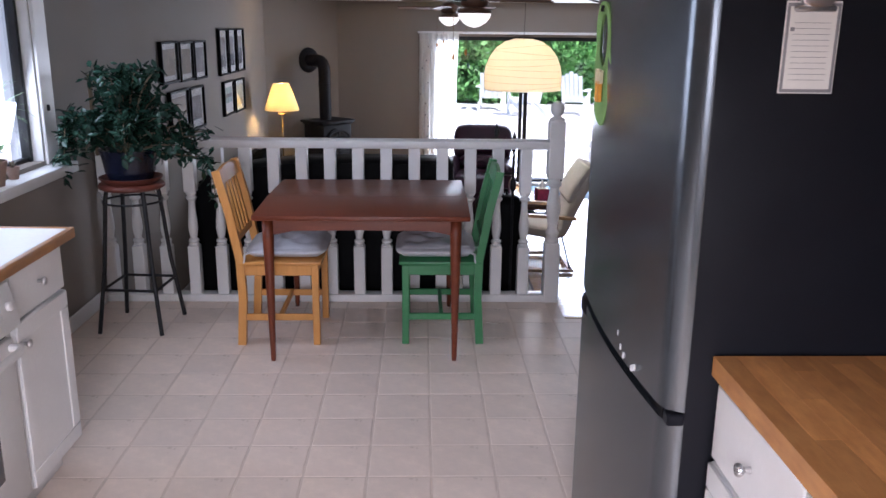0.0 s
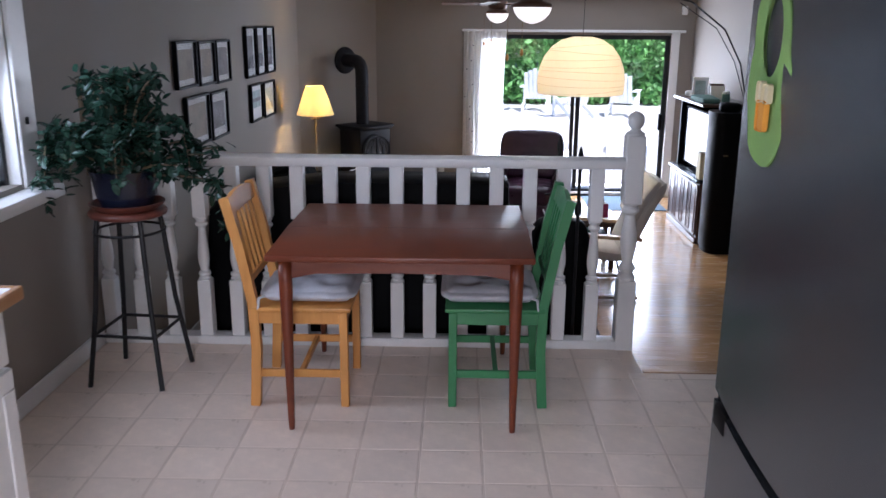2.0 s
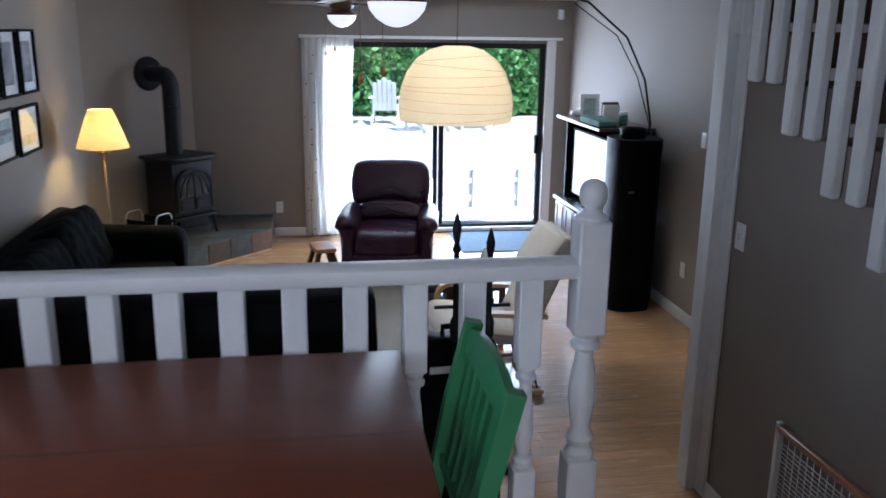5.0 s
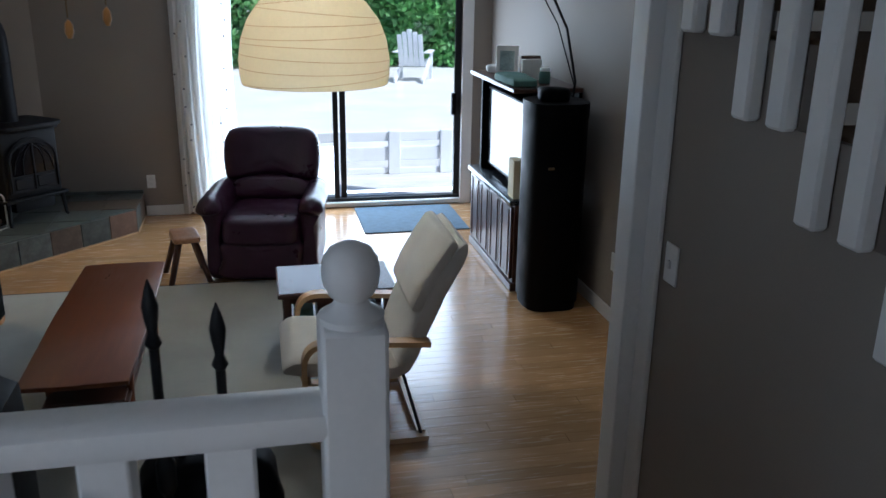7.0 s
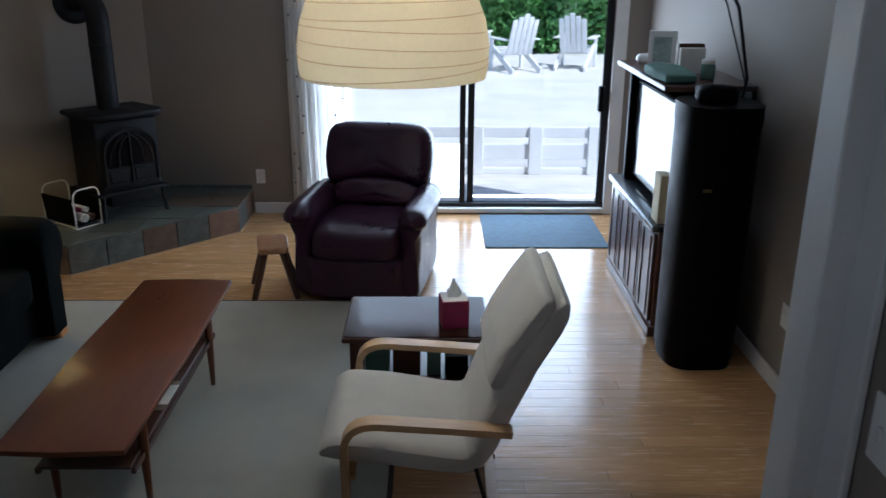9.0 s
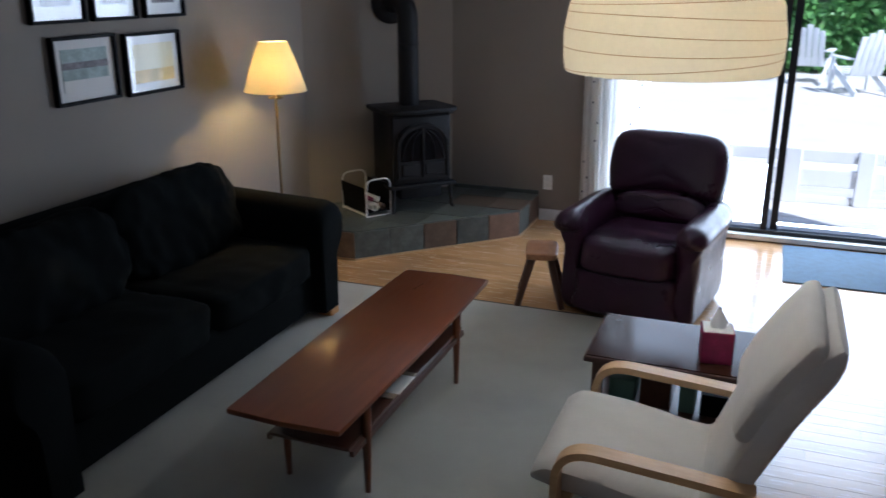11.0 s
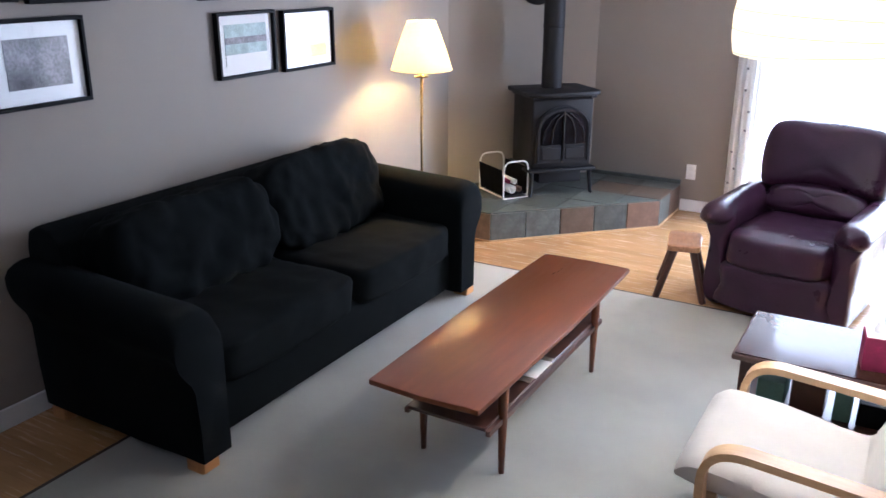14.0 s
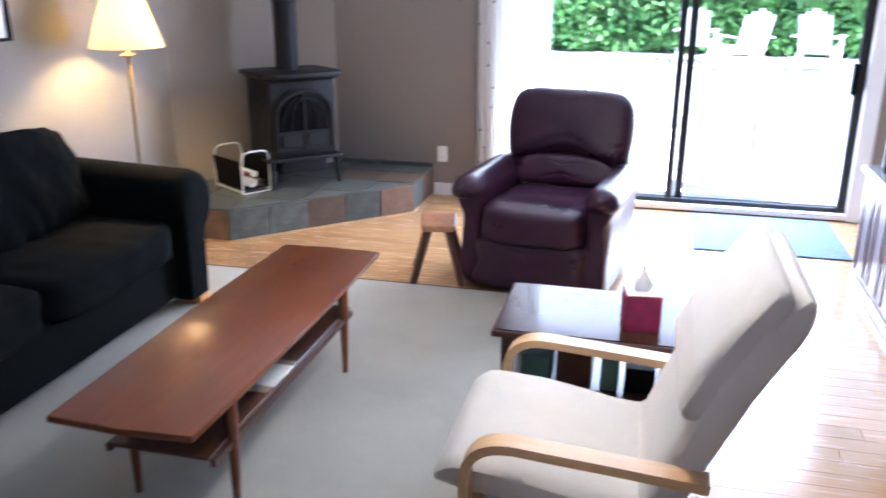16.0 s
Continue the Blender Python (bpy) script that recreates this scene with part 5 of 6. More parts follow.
# a back that rounds over at the top
back = [(SB, 0.08), (SB, 0.73), (SB + 0.02, 0.80), (SB + 0.08, 0.83), (SB + 0.15, 0.82), (SB + 0.20, 0.77), (SB + 0.22, 0.45), (SB + 0.22, 0.08)]
part("back_frame", profile_y(back, S0 + 0.02, S1 - 0.02, None, 0.012), "sofa", sofa)


def sofa_arm(y, out):
    """A padded arm that rolls outwards at the top and rounds over at the front."""
    prof = [(0.03, 0.06), (0.025, 0.25), (0.02, 0.42), (0.005, 0.47), (-0.025, 0.51), (-0.052, 0.55), (-0.066, 0.60), (-0.064, 0.645), (-0.045, 0.675), (-0.015, 0.69), (0.02, 0.698), (0.07, 0.697), (0.12, 0.682), (0.155, 0.65), (0.175, 0.605), (0.18, 0.55), (0.18, 0.30), (0.18, 0.06)]
    own = bmesh.new()
    loops = []
    x0, x1 = SB + 0.03, SF + 0.06
    r = 0.085
    for t, slim in ((0, 0.93), (0.02, 0.98), (0.06, 1), (0.25, 1), (0.45, 1), (0.65, 1), (0.8, 1), (0.85, 1), (0.89, 1), (0.92, 1), (0.95, 1), (0.97, 0.995), (0.985, 0.98), (0.995, 0.96), (1.0, 0.92)):
        x = x0 + (x1 - x0) * t
        over = max(0.0, x - (x1 - r))
        top = 0.70 - 0.035 * t - (r - math.sqrt(max(0.0, r * r - over * over)))
        ring = []
        for py, pz2 in prof:
            w = 0.006 * noise.noise(Vector((x * 6, py * 9 + y, pz2 * 6)))
            z = 0.06 + (pz2 - 0.06) * (top - 0.06) / 0.64
            ring.append(own.verts.new((x, y - out * (0.075 + (py - 0.075) * slim + w), z + w * 0.5)))
        loops.append(ring)
    for a, b in zip(loops, loops[1:]):
        for k in range(len(prof)):
            own.faces.new((a[k], a[(k + 1) % len(prof)], b[(k + 1) % len(prof)], b[k]))
    own.faces.new(loops[0])
    own.faces.new(loops[-1][::-1])
    bmesh.ops.recalc_face_normals(own, faces=own.faces)
    return own


def creased(bm, along, across, depth, seed):
    """Long soft folds: along and across are folds per metre up and along the sofa."""
    bm.normal_update()
    for v in bm.verts:
        c = v.co
        k = noise.noise(Vector((c.y * across + c.z * 2.2 + seed, c.z * along, seed))) + 0.5 * noise.noise(Vector((c.y * across * 2.1 - c.z * 3, c.z * along * 2, seed + 7)))
        v.co = c + v.normal * (depth * (abs(k) - 0.3))
    return bm


part("arm", sofa_arm(S0 - 0.055, -1), "sofa", sofa)
part("arm", sofa_arm(S1 + 0.03, 1), "sofa", sofa)
mid = (S0 + S1) / 2
for k, (a, b) in enumerate(((S0 + 0.13, mid - 0.003), (mid + 0.003, S1 - 0.15))):
    part("seat_cushion", creased(cushion(SB + 0.20, SF + 0.035, a, b, 0.27, 0.465, 0.022, 0.006, 22, 7, k), 5, 5, 0.012, 3 + k), "sofa", sofa)
    tilt = Matrix.Translation((SB + 0.31, 0, 0.63)) @ Matrix.Rotation(radians(-15 - 3 * k), 4, "Y")
    part("back_cushion", creased(cushion(-0.12, 0.13, a - 0.01, b + 0.01, -0.21, 0.225 + 0.03 * k, 0.04, 0.010, 30, 5, 3 + k, tilt), 3.5, 8, 0.026, 1.3 + 4 * k), "sofa", sofa)
for x in (SB + 0.1, SF + 0.005):
    for y in (S0 + 0.02, S1 - 0.02):
        part("foot", box(x - 0.045, x + 0.045, y - 0.045, y + 0.045, 0.0, 0.062, 0.008), "block", sofa, "oak block foot")

# ---- rug, coffee table ----
RX0, RX1, RY0, RY1 = -0.69, 1.62, 7.18, 10.35
rug = thing("rug", "beige wool rug with a dark bound edge", "rug", 0, 0, LOW)
bm = box(RX0 + 0.02, RX1 - 0.02, RY0 + 0.02, RY1 - 0.02, 0.0005, 0.012, 0.004, 2)
part("field", bm, "rug", rug)
for a, b, c, d in ((RX0, RX0 + 0.022, RY0, RY1), (RX1 - 0.022, RX1, RY0, RY1), (RX0 + 0.022, RX1 - 0.022, RY0, RY0 + 0.022), (RX0 + 0.022, RX1 - 0.022, RY1 - 0.022, RY1)):
    part("binding", box(a, b, c, d, 0.0005, 0.010, 0.003), "rugedge", rug)

cft = thing("coffee_table", "long narrow teak coffee table with lower shelf", "coffee table", 0, 0, LOW + 0.012)
A0, A1, B0, B1, TZ = 0.328, 0.765, 8.065, 9.615, 0.412
part("tabletop", prism([(A0, B0), ((A0 + A1) / 2, B0 - 0.012), (A1, B0), (A1 + 0.012, (B0 + B1) / 2), (A1, B1), ((A0 + A1) / 2, B1 + 0.012), (A0, B1), (A0 - 0.012, (B0 + B1) / 2)], TZ - 0.022, TZ, bevel=0.005), "rosewood", cft)
for x in (A0 + 0.055, A1 - 0.045):
    part("side_rail", box(x - 0.01, x + 0.01, B0 + 0.28, B1 - 0.33, TZ - 0.065, TZ - 0.023), "rosewood", cft)
    for y in (B0 + 0.28, B1 - 0.33):
        part("leg", turned([(0.011, 0), (0.014, 0.1), (0.02, 0.3), (0.021, TZ - 0.022)], 12, None, (x, y)), "rosewood", cft)
    part("shelf_rail", box(x - 0.008, x + 0.008, B0 + 0.16, B1 - 0.25, 0.215, 0.237), "darkwood", cft)
for y in (B0 + 0.28, B1 - 0.33):
    part("cross_rail", box(A0 + 0.06, A1 - 0.05, y - 0.009, y + 0.009, TZ - 0.06, TZ - 0.023), "rosewood", cft)
part("shelf", box(A0 + 0.06, A1 - 0.05, B0 + 0.15, B1 - 0.24, 0.237, 0.251, 0.003), "darkwood", cft, "dark slatted lower shelf")
pp = thing("papers", "loose papers on the coffee table's lower shelf", "paper", 0, 0, LOW + 0.2635)
part("sheet", box(A1 - 0.17, A1 - 0.055, 8.60, 8.84, 0.0, 0.004, 0.001), "art_tan", pp, "tan paper")
part("sheet", box(A1 - 0.13, A1 - 0.045, 8.64, 8.80, 0.004, 0.007, 0.001), "paper", pp)

# ---- floor lamp ----
fl2 = thing("floor_lamp", "lit brass floor lamp with a cream pleated shade", "lamp", -0.845, 10.35, LOW)
part("base", turned([(0.13, 0), (0.13, 0.012), (0.10, 0.022), (0.02, 0.03), (0.012, 0.06)], 24), "brass", fl2)
part("pole", turned([(0.009, 0.05), (0.009, 1.14)], 10), "brass", fl2)
part("collar", turned([(0.012, 1.13), (0.045, 1.135), (0.045, 1.143), (0.015, 1.15), (0.015, 1.2)], 16), "brass", fl2)
part("shade", shell([(0.19, 1.18), (0.158, 1.28), (0.115, 1.40), (0.085, 1.47)], 0.002, 36), "shade", fl2)
bm = bmesh.new()
bmesh.ops.create_uvsphere(bm, u_segments=12, v_segments=8, radius=0.032, matrix=Matrix.Translation((0, 0, 1.235)))
M["hotbulb"] = glowing("lit_bulb", (1.0, 0.85, 0.55), 10.0)
part("bulb", bm, "hotbulb", fl2, "lit bulb")

# ---- recliner ----
rec = thing("recliner", "burgundy leather recliner armchair with padded back", "armchair", 1.375, 10.70, LOW, 171)
# local: faces +y


def pad(outline, y0, y1, round_, seed, m=None, puff=0.0, wrinkle=0.004):
    """A stuffed pad: an (x, z) outline drawn out along y with rounded front and back."""
    bm = bmesh.new()
    cx = sum(p[0] for p in outline) / len(outline)
    cz = sum(p[1] for p in outline) / len(outline)
    loops = []
    n = 16
    for i in range(n + 1):
        a = math.pi * i / n
        u = (1 - math.cos(a)) / 2
        y = y0 + (y1 - y0) * u
        e = min(y - y0, y1 - y) / round_
        inset = round_ * (1 - math.sqrt(max(0.0, 1 - (1 - min(1, e)) ** 2)))
        ring = []
        for x, z in outline:
            d = Vector((x - cx, z - cz))
            L = max(1e-4, d.length)
            r = max(0.02, L - inset) / L
            w = wrinkle * noise.noise(Vector((x * 9 + seed, y * 9, z * 7)))
            ring.append(bm.verts.new((cx + d.x * r, y + puff * math.copysign(1, u - 0.5) * (abs(2 * u - 1) ** 3) * (1 - min(1, L / 0.3)) + w, cz + d.y * r + w)))
        loops.append(ring)
    k = len(outline)
    for a, b in zip(loops, loops[1:]):
        for j in range(k):
            bm.faces.new((a[j], a[(j + 1) % k], b[(j + 1) % k], b[j]))
    for ring, s in ((loops[0], -1), (loops[-1], 1)):
        flat = ring[0].co.y
        for f in (0.9, 0.75, 0.6, 0.45, 0.3, 0.15):
            inner = []
            for v in ring if f == 0.9 else rim:
                x, z = cx + (v.co.x - cx) * f, cz + (v.co.z - cz) * f
                w = 2 * wrinkle * noise.noise(Vector((x * 5 + seed, z * 11, seed)))
                inner.append(bm.verts.new((x, flat + s * (puff * (1 - f * f) + w * (1 - f)), z)))
            if f == 0.9:
                rim = ring
            last = ring if f == 0.9 else prev
            for j in range(k):
                bm.faces.new((last[j], last[(j + 1) % k], inner[(j + 1) % k], inner[j]))
            prev = inner
        bm.faces.new(prev)
    bmesh.ops.recalc_face_normals(bm, faces=bm.faces)
    if m is not None:
        bmesh.ops.transform(bm, matrix=m, verts=bm.verts)
    return bm


def bowed(points, steps=4):
    """A closed outline smoothed by a Catmull-Rom spline."""
    out = []
    n = len(points)
    for i in range(n):
        p0, p1, p2, p3 = (Vector(points[(i + j) % n]) for j in (-1, 0, 1, 2))
        for j in range(steps):
            t = j / steps
            out.append(tuple(0.5 * (2 * p1 + (p2 - p0) * t + (2 * p0 - 5 * p1 + 4 * p2 - p3) * t * t + (3 * p1 - p0 - 3 * p2 + p3) * t ** 3)))
    return out


part("base", box(-0.33, 0.33, -0.34, 0.33, 0.02, 0.30, 0.05, 3), "leather", rec)
part("footrest", pad(bowed([(-0.265, 0.035), (0.265, 0.035), (0.275, 0.16), (0.265, 0.285), (0, 0.30), (-0.265, 0.285), (-0.275, 0.16)]), 0.26, 0.42, 0.06, 2, None, 0.012), "leather", rec, "padded leather foot panel")
part("seat", cushion(-0.275, 0.275, -0.2, 0.45, 0.26, 0.47, 0.028, 0.006, 18, 5, 4), "leather", rec)
for s in (-1, 1):
    arm_line = bowed([(s * 0.27, 0.03), (s * 0.26, 0.30), (s * 0.25, 0.50), (s * 0.28, 0.57), (s * 0.335, 0.59), (s * 0.39, 0.57), (s * 0.415, 0.52), (s * 0.40, 0.46), (s * 0.385, 0.40), (s * 0.38, 0.20), (s * 0.37, 0.03)], 3)
    part("arm", pad(arm_line, -0.36, 0.37, 0.07, 6 + s, None, 0.0, 0.006), "leather", rec)
    part("arm_cap", pad(bowed([(s * 0.26, 0.52), (s * 0.29, 0.585), (s * 0.34, 0.603), (s * 0.40, 0.578), (s * 0.428, 0.51), (s * 0.38, 0.475), (s * 0.29, 0.485)], 4), -0.24, 0.435, 0.075, 9 + s, None, 0.01, 0.006), "leather", rec, "rolled padded arm end")
tilt = Matrix.Translation((0, -0.27, 0.44)) @ Matrix.Rotation(radians(15), 4, "X") @ Matrix.Diagonal((1, 1, 0.9, 1))
part("lumbar", pad(bowed([(-0.28, 0.0), (0.0, -0.02), (0.28, 0.0), (0.285, 0.10), (0.2, 0.175), (0.0, 0.20), (-0.2, 0.175), (-0.285, 0.10)]), -0.08, 0.135, 0.09, 11, tilt, 0.012, 0.002), "leather", rec, "rounded lumbar roll")
part("back", pad(bowed([(-0.29, 0.14), (0.0, 0.18), (0.29, 0.14), (0.345, 0.24), (0.35, 0.42), (0.315, 0.535), (0.22, 0.58), (0.0, 0.59), (-0.22, 0.58), (-0.315, 0.535), (-0.35, 0.42), (-0.345, 0.24)]), -0.13, 0.12, 0.09, 13, tilt, 0.015, 0.003), "leather", rec)
part("back_shell", box(-0.27, 0.27, -0.15, -0.06, -0.25, 0.5, 0.04, 3, m=tilt), "leather", rec)

# small wooden stool beside the hearth
sl = thing("wooden_stool", "small rustic wooden stool with splayed legs", "stool", 0.80, 10.52, LOW, 12)
sl.matrix_basis = sl.matrix_basis @ Matrix.Diagonal((0.9, 0.9, 0.92, 1))
part("seat", creased(cushion(-0.10, 0.10, -0.16, 0.16, 0.31, 0.352, 0.004, 0.002, 14, 9, 2), 8, 9, 0.004, 1), "stoolwood", sl, "worn pale wooden seat")
for s in (-1, 1):
    for u in (-1, 1):
        part("leg", tube([(s * 0.055, u * 0.10, 0.325), (s * 0.10, u * 0.14, 0.16), (s * 0.145, u * 0.175, 0.0)], 0.026, 8, None, 0.021), "darkwood", sl, "dark splayed leg")

# ---- end table with tissue box ----
et = thing("end_table", "dark wood end table with glossy top and shelf", "side table", 0, 0, LOW)
E0, E1, F0, F1, EZ = 1.392, 2.02, 8.87, 9.335, 0.448
part("tabletop", prism([(E0, F0), (E1, F0), (E1, F1), (E0, F1)], EZ - 0.024, EZ, bevel=0.006), "darkwood", et)
part("top_glass", box(E0 + 0.01, E1 - 0.01, F0 + 0.01, F1 - 0.01, EZ + 0.0005, EZ + 0.004), "gloss", et, "polished reflective top")
for x in (E0 + 0.05, E1 - 0.05):
    for y in (F0 + 0.05, F1 - 0.05):
        z0 = 0.012 if x < RX1 else 0.0
        part("leg", box(x - 0.02, x + 0.02, y - 0.02, y + 0.02, z0, EZ - 0.024, 0.004), "darkwood", et)
part("shelf", box(E0 + 0.03, E1 - 0.03, F0 + 0.03, F1 - 0.03, 0.20, 0.22, 0.003), "darkwood", et)
for y in (F0 + 0.05, F1 - 0.05):
    part("rail", box(E0 + 0.07, E1 - 0.07, y - 0.01, y + 0.01, EZ - 0.065, EZ - 0.025), "darkwood", et)
for k, (x, w, h, m) in enumerate(((1.48, 0.10, 0.10, "teal"), (1.60, 0.12, 0.14, "darkwood"), (1.75, 0.06, 0.12, "teal"), (1.83, 0.10, 0.09, "black"))):
    bk = thing("book", "book standing on the end table's shelf", "book", x, 9.07, LOW + 0.22, 0, "books on the end table shelf")
    part("cover", box(0, w, -0.09, 0.09, 0, h, 0.004), m, bk)
    part("page_block", box(0.006, w - 0.006, -0.085, 0.0915, 0.006, h - 0.006), "paper", bk)
tb = thing("tissue_box", "magenta patterned tissue box with white tissue", "tissue box", 1.865, 9.02, LOW + EZ + 0.004, 8)
part("carton", box(-0.058, 0.058, -0.058, 0.058, 0, 0.125, 0.003), "magenta", tb)
part("top_panel", box(-0.054, 0.054, -0.054, 0.054, 0.125, 0.1265), "paper", tb)
rng = random.Random(5)
bm = bmesh.new()
ring = []
for z, r in ((0.125, 0.03), (0.15, 0.035), (0.175, 0.018), (0.20, 0.006)):
    ring.append([bm.verts.new((r * math.cos(a * 0.785) * rng.uniform(0.6, 1.3), r * 0.5 * math.sin(a * 0.785) * rng.uniform(0.6, 1.4), z + rng.uniform(-0.006, 0.012))) for a in range(8)])
for a, b in zip(ring, ring[1:]):
    for k in range(8):
        bm.faces.new((a[k], a[(k + 1) % 8], b[(k + 1) % 8], b[k]))
part("tissue", bm, "tissue", tb)

# ---- bentwood armchair ----
pg = thing("bentwood_armchair", "bent birch armchair with a cream canvas cushion", "armchair", 1.82, 8.375, LOW, 0)
# local: faces -x
for s in (-0.30, 0.30):
    hoop = [(0.215, s, 0.488), (0.0, s, 0.505), (-0.22, s, 0.52)] + arc((-0.22, s, 0.52), (-0.335, s, 0.525), (-0.338, s, 0.42), 8) + [(-0.335, s, 0.2)] + arc((-0.33, s, 0.12), (-0.33, s, 0.025), (-0.24, s, 0.025), 6) + [(0.0, s, 0.024), (0.21, s, 0.024)]
    part("arm_hoop", tube(hoop, 0, flat=(0.03, 0.012)), "birch", pg)
    part("rear_rod", tube([(0.10, s * 0.9, 0.33), (0.18, s * 0.97, 0.035)], 0.0075, 8), "iron", pg, "thin black metal rod")
part("cross_bar", tube([(0.18, -0.285, 0.035), (0.18, 0.285, 0.035)], 0, flat=(0.02, 0.01)), "birch", pg)
part("cross_bar", tube([(-0.325, -0.285, 0.30), (-0.325, 0.285, 0.30)], 0, flat=(0.02, 0.01)), "birch", pg)
prof = [(-0.425, 0.372), (-0.385, 0.392), (-0.22, 0.380), (-0.02, 0.345), (0.06, 0.338), (0.105, 0.355), (0.135, 0.41), (0.18, 0.53), (0.25, 0.70), (0.35, 0.87), (0.385, 0.92)]
part("seat_frame", tube([(x + 0.032, 0, z - 0.045) for x, z in prof[1:-1]], 0, flat=(0.19, 0.008)), "birch", pg)


def sling(profile, half, thick, seed):
    """A padded cushion that follows a bent profile."""
    bm = bmesh.new()
    rings = []
    n = 64
    P = [Vector((x, 0, z)) for x, z in profile]
    acc = [0.0]
    for a, b in zip(P, P[1:]):
        acc.append(acc[-1] + (b - a).length)
    for i in range(n + 1):
        d = acc[-1] * i / n
        k = max(j for j in range(len(acc) - 1) if acc[j] <= d + 1e-9)
        t = (d - acc[k]) / (acc[k + 1] - acc[k])
        p = P[k].lerp(P[k + 1], t)
        q0, q1 = P[max(0, k - (t < 0.5))], P[min(len(P) - 1, k + 1 + (t >= 0.5))]
        dirn = (q1 - q0).normalized()
        nor = Vector((-dirn.z, 0, dirn.x))
        e = min(1.0, min(i, n - i) / n * 11)
        end = math.sqrt(max(0.06, 1 - (1 - e) ** 2))
        ring = []
        m2 = 20
        for j in range(m2):
            a = 2 * math.pi * j / m2
            cy, sy = math.cos(a), math.sin(a)
            y = half * math.copysign(abs(cy) ** 0.35, cy) * (0.90 + 0.10 * end)
            o = thick * math.copysign(abs(sy) ** 0.6, sy) * end
            o += 0.006 * noise.noise(Vector((d * 5 + seed, y * 14, sy))) * end
            v = p + nor * o
            ring.append(bm.verts.new((v.x, y, v.z)))
        rings.append(ring)
    for a, b in zip(rings, rings[1:]):
        for j in range(20):
            bm.faces.new((a[j], a[(j + 1) % 20], b[(j + 1) % 20], b[j]))
    bm.faces.new(rings[0][::-1])
    bm.faces.new(rings[-1])
    bmesh.ops.recalc_face_normals(bm, faces=bm.faces)
    return bm


part("cushion", sling(prof, 0.278, 0.054, 2), "canvas", pg, "cream canvas cushion")
head = [(0.155, 0.615), (0.20, 0.72), (0.265, 0.83), (0.335, 0.935)]
part("headrest", sling(head, 0.272, 0.036, 6), "canvas", pg, "cream canvas head pad")

# ---- media cabinet ----
mc = thing("media_cabinet", "dark wood media cabinet with panelled doors", "cabinet", 0, 0, LOW)
K0 = 2.945
part("body", box(K0 + 0.02, RIGHT - 0.02, 9.86, 10.98, 0.03, 0.60, 0.004), "darkwood", mc)
part("plinth", box(K0, RIGHT - 0.02, 9.85, 11.0, 0.0, 0.06, 0.006), "darkwood", mc)
part("counter", box(K0 - 0.02, RIGHT - 0.02, 9.85, 11.0, 0.60, 0.635, 0.006, 2), "fridge", mc, "grey worn top")
for k in range(4):
    a = 9.88 + k * 0.275
    dr = part("door", box(K0, K0 + 0.02, a, a + 0.265, 0.08, 0.58, 0.004), "darkwood", mc)
    for u in (0.04, 0.2):
        part("panel_strip", box(K0 - 0.006, K0, a + u, a + u + 0.03, 0.10, 0.56, 0.002), "darkwood", dr)
hu = thing("hutch", "dark hutch with a top shelf above the cabinet", "shelf", 0, 0, LOW + 0.635)
part("end_panel", box(2.99, RIGHT - 0.02, 10.86, 10.90, 0, 0.695, 0.003), "black", hu)
part("back_panel", box(RIGHT - 0.04, RIGHT - 0.02, 9.9, 10.86, 0, 0.695), "black", hu)
part("top_shelf", box(2.93, RIGHT - 0.02, 9.88, 11.02, 0.695, 0.725, 0.005), "darkwood", hu)
tv = thing("television", "black glossy flat television in the hutch", "television", 0, 0, LOW + 0.635)
part("panel", box(3.03, 3.06, 9.93, 10.83, 0.05, 0.63, 0.006), "black", tv)
part("screen", box(3.027, 3.03, 9.945, 10.815, 0.065, 0.615), "screen", tv, "glossy dark screen")
part("foot", box(3.0, 3.2, 10.2, 10.56, 0.0, 0.012, 0.004), "black", tv)
part("neck", box(3.06, 3.09, 10.34, 10.42, 0.012, 0.3, 0.004), "black", tv)
tl = thing("tall_cabinet", "tall black rounded speaker-like cabinet", "cabinet", 3.13, 9.64, LOW)
ov2 = [(0.185 * math.copysign(abs(math.cos(2 * math.pi * k / 32)) ** 0.55, math.cos(2 * math.pi * k / 32)), 0.20 * math.copysign(abs(math.sin(2 * math.pi * k / 32)) ** 0.75, math.sin(2 * math.pi * k / 32))) for k in range(32)]
part("body", prism(ov2, 0.05, 1.23), "black", tl)
part("top_band", prism([(x * 1.02, y * 1.02) for x, y in ov2], 1.23, 1.32), "black", tl)
part("foot", prism([(x * 0.94, y * 0.94) for x, y in ov2], 0, 0.05), "black", tl)
part("badge", box(-0.10, -0.06, -0.208, -0.203, 0.93, 0.945), "brass", tl, "small brass badge")
bg = thing("black_bag", "small crumpled black bag on the tall cabinet", "bag", 3.10, 9.64, LOW + 1.32)
part("body", cushion(-0.09, 0.10, -0.08, 0.08, 0.0, 0.075, 0.02, 0.014, 10, 3, 3), "black", bg)
gr = thing("green_runner", "folded dark green cloth on the top shelf", "cloth", 3.02, 10.12, LOW + 1.36, 0)
part("cloth", cushion(-0.08, 0.10, -0.2, 0.32, 0.0, 0.055, 0.005, 0.006, 12, 6, 4), "teal", gr)
SZ = LOW + 1.36
pf = thing("photo_frame", "small white standing photo frame on the shelf", "picture", 3.10, 10.62, SZ, -25)
part("frame_body", box(-0.08, 0.08, -0.008, 0.008, 0.0, 0.21, 0.004), "white", pf)
part("print", box(-0.052, 0.052, -0.010, -0.008, 0.035, 0.175), "art_sea", pf)
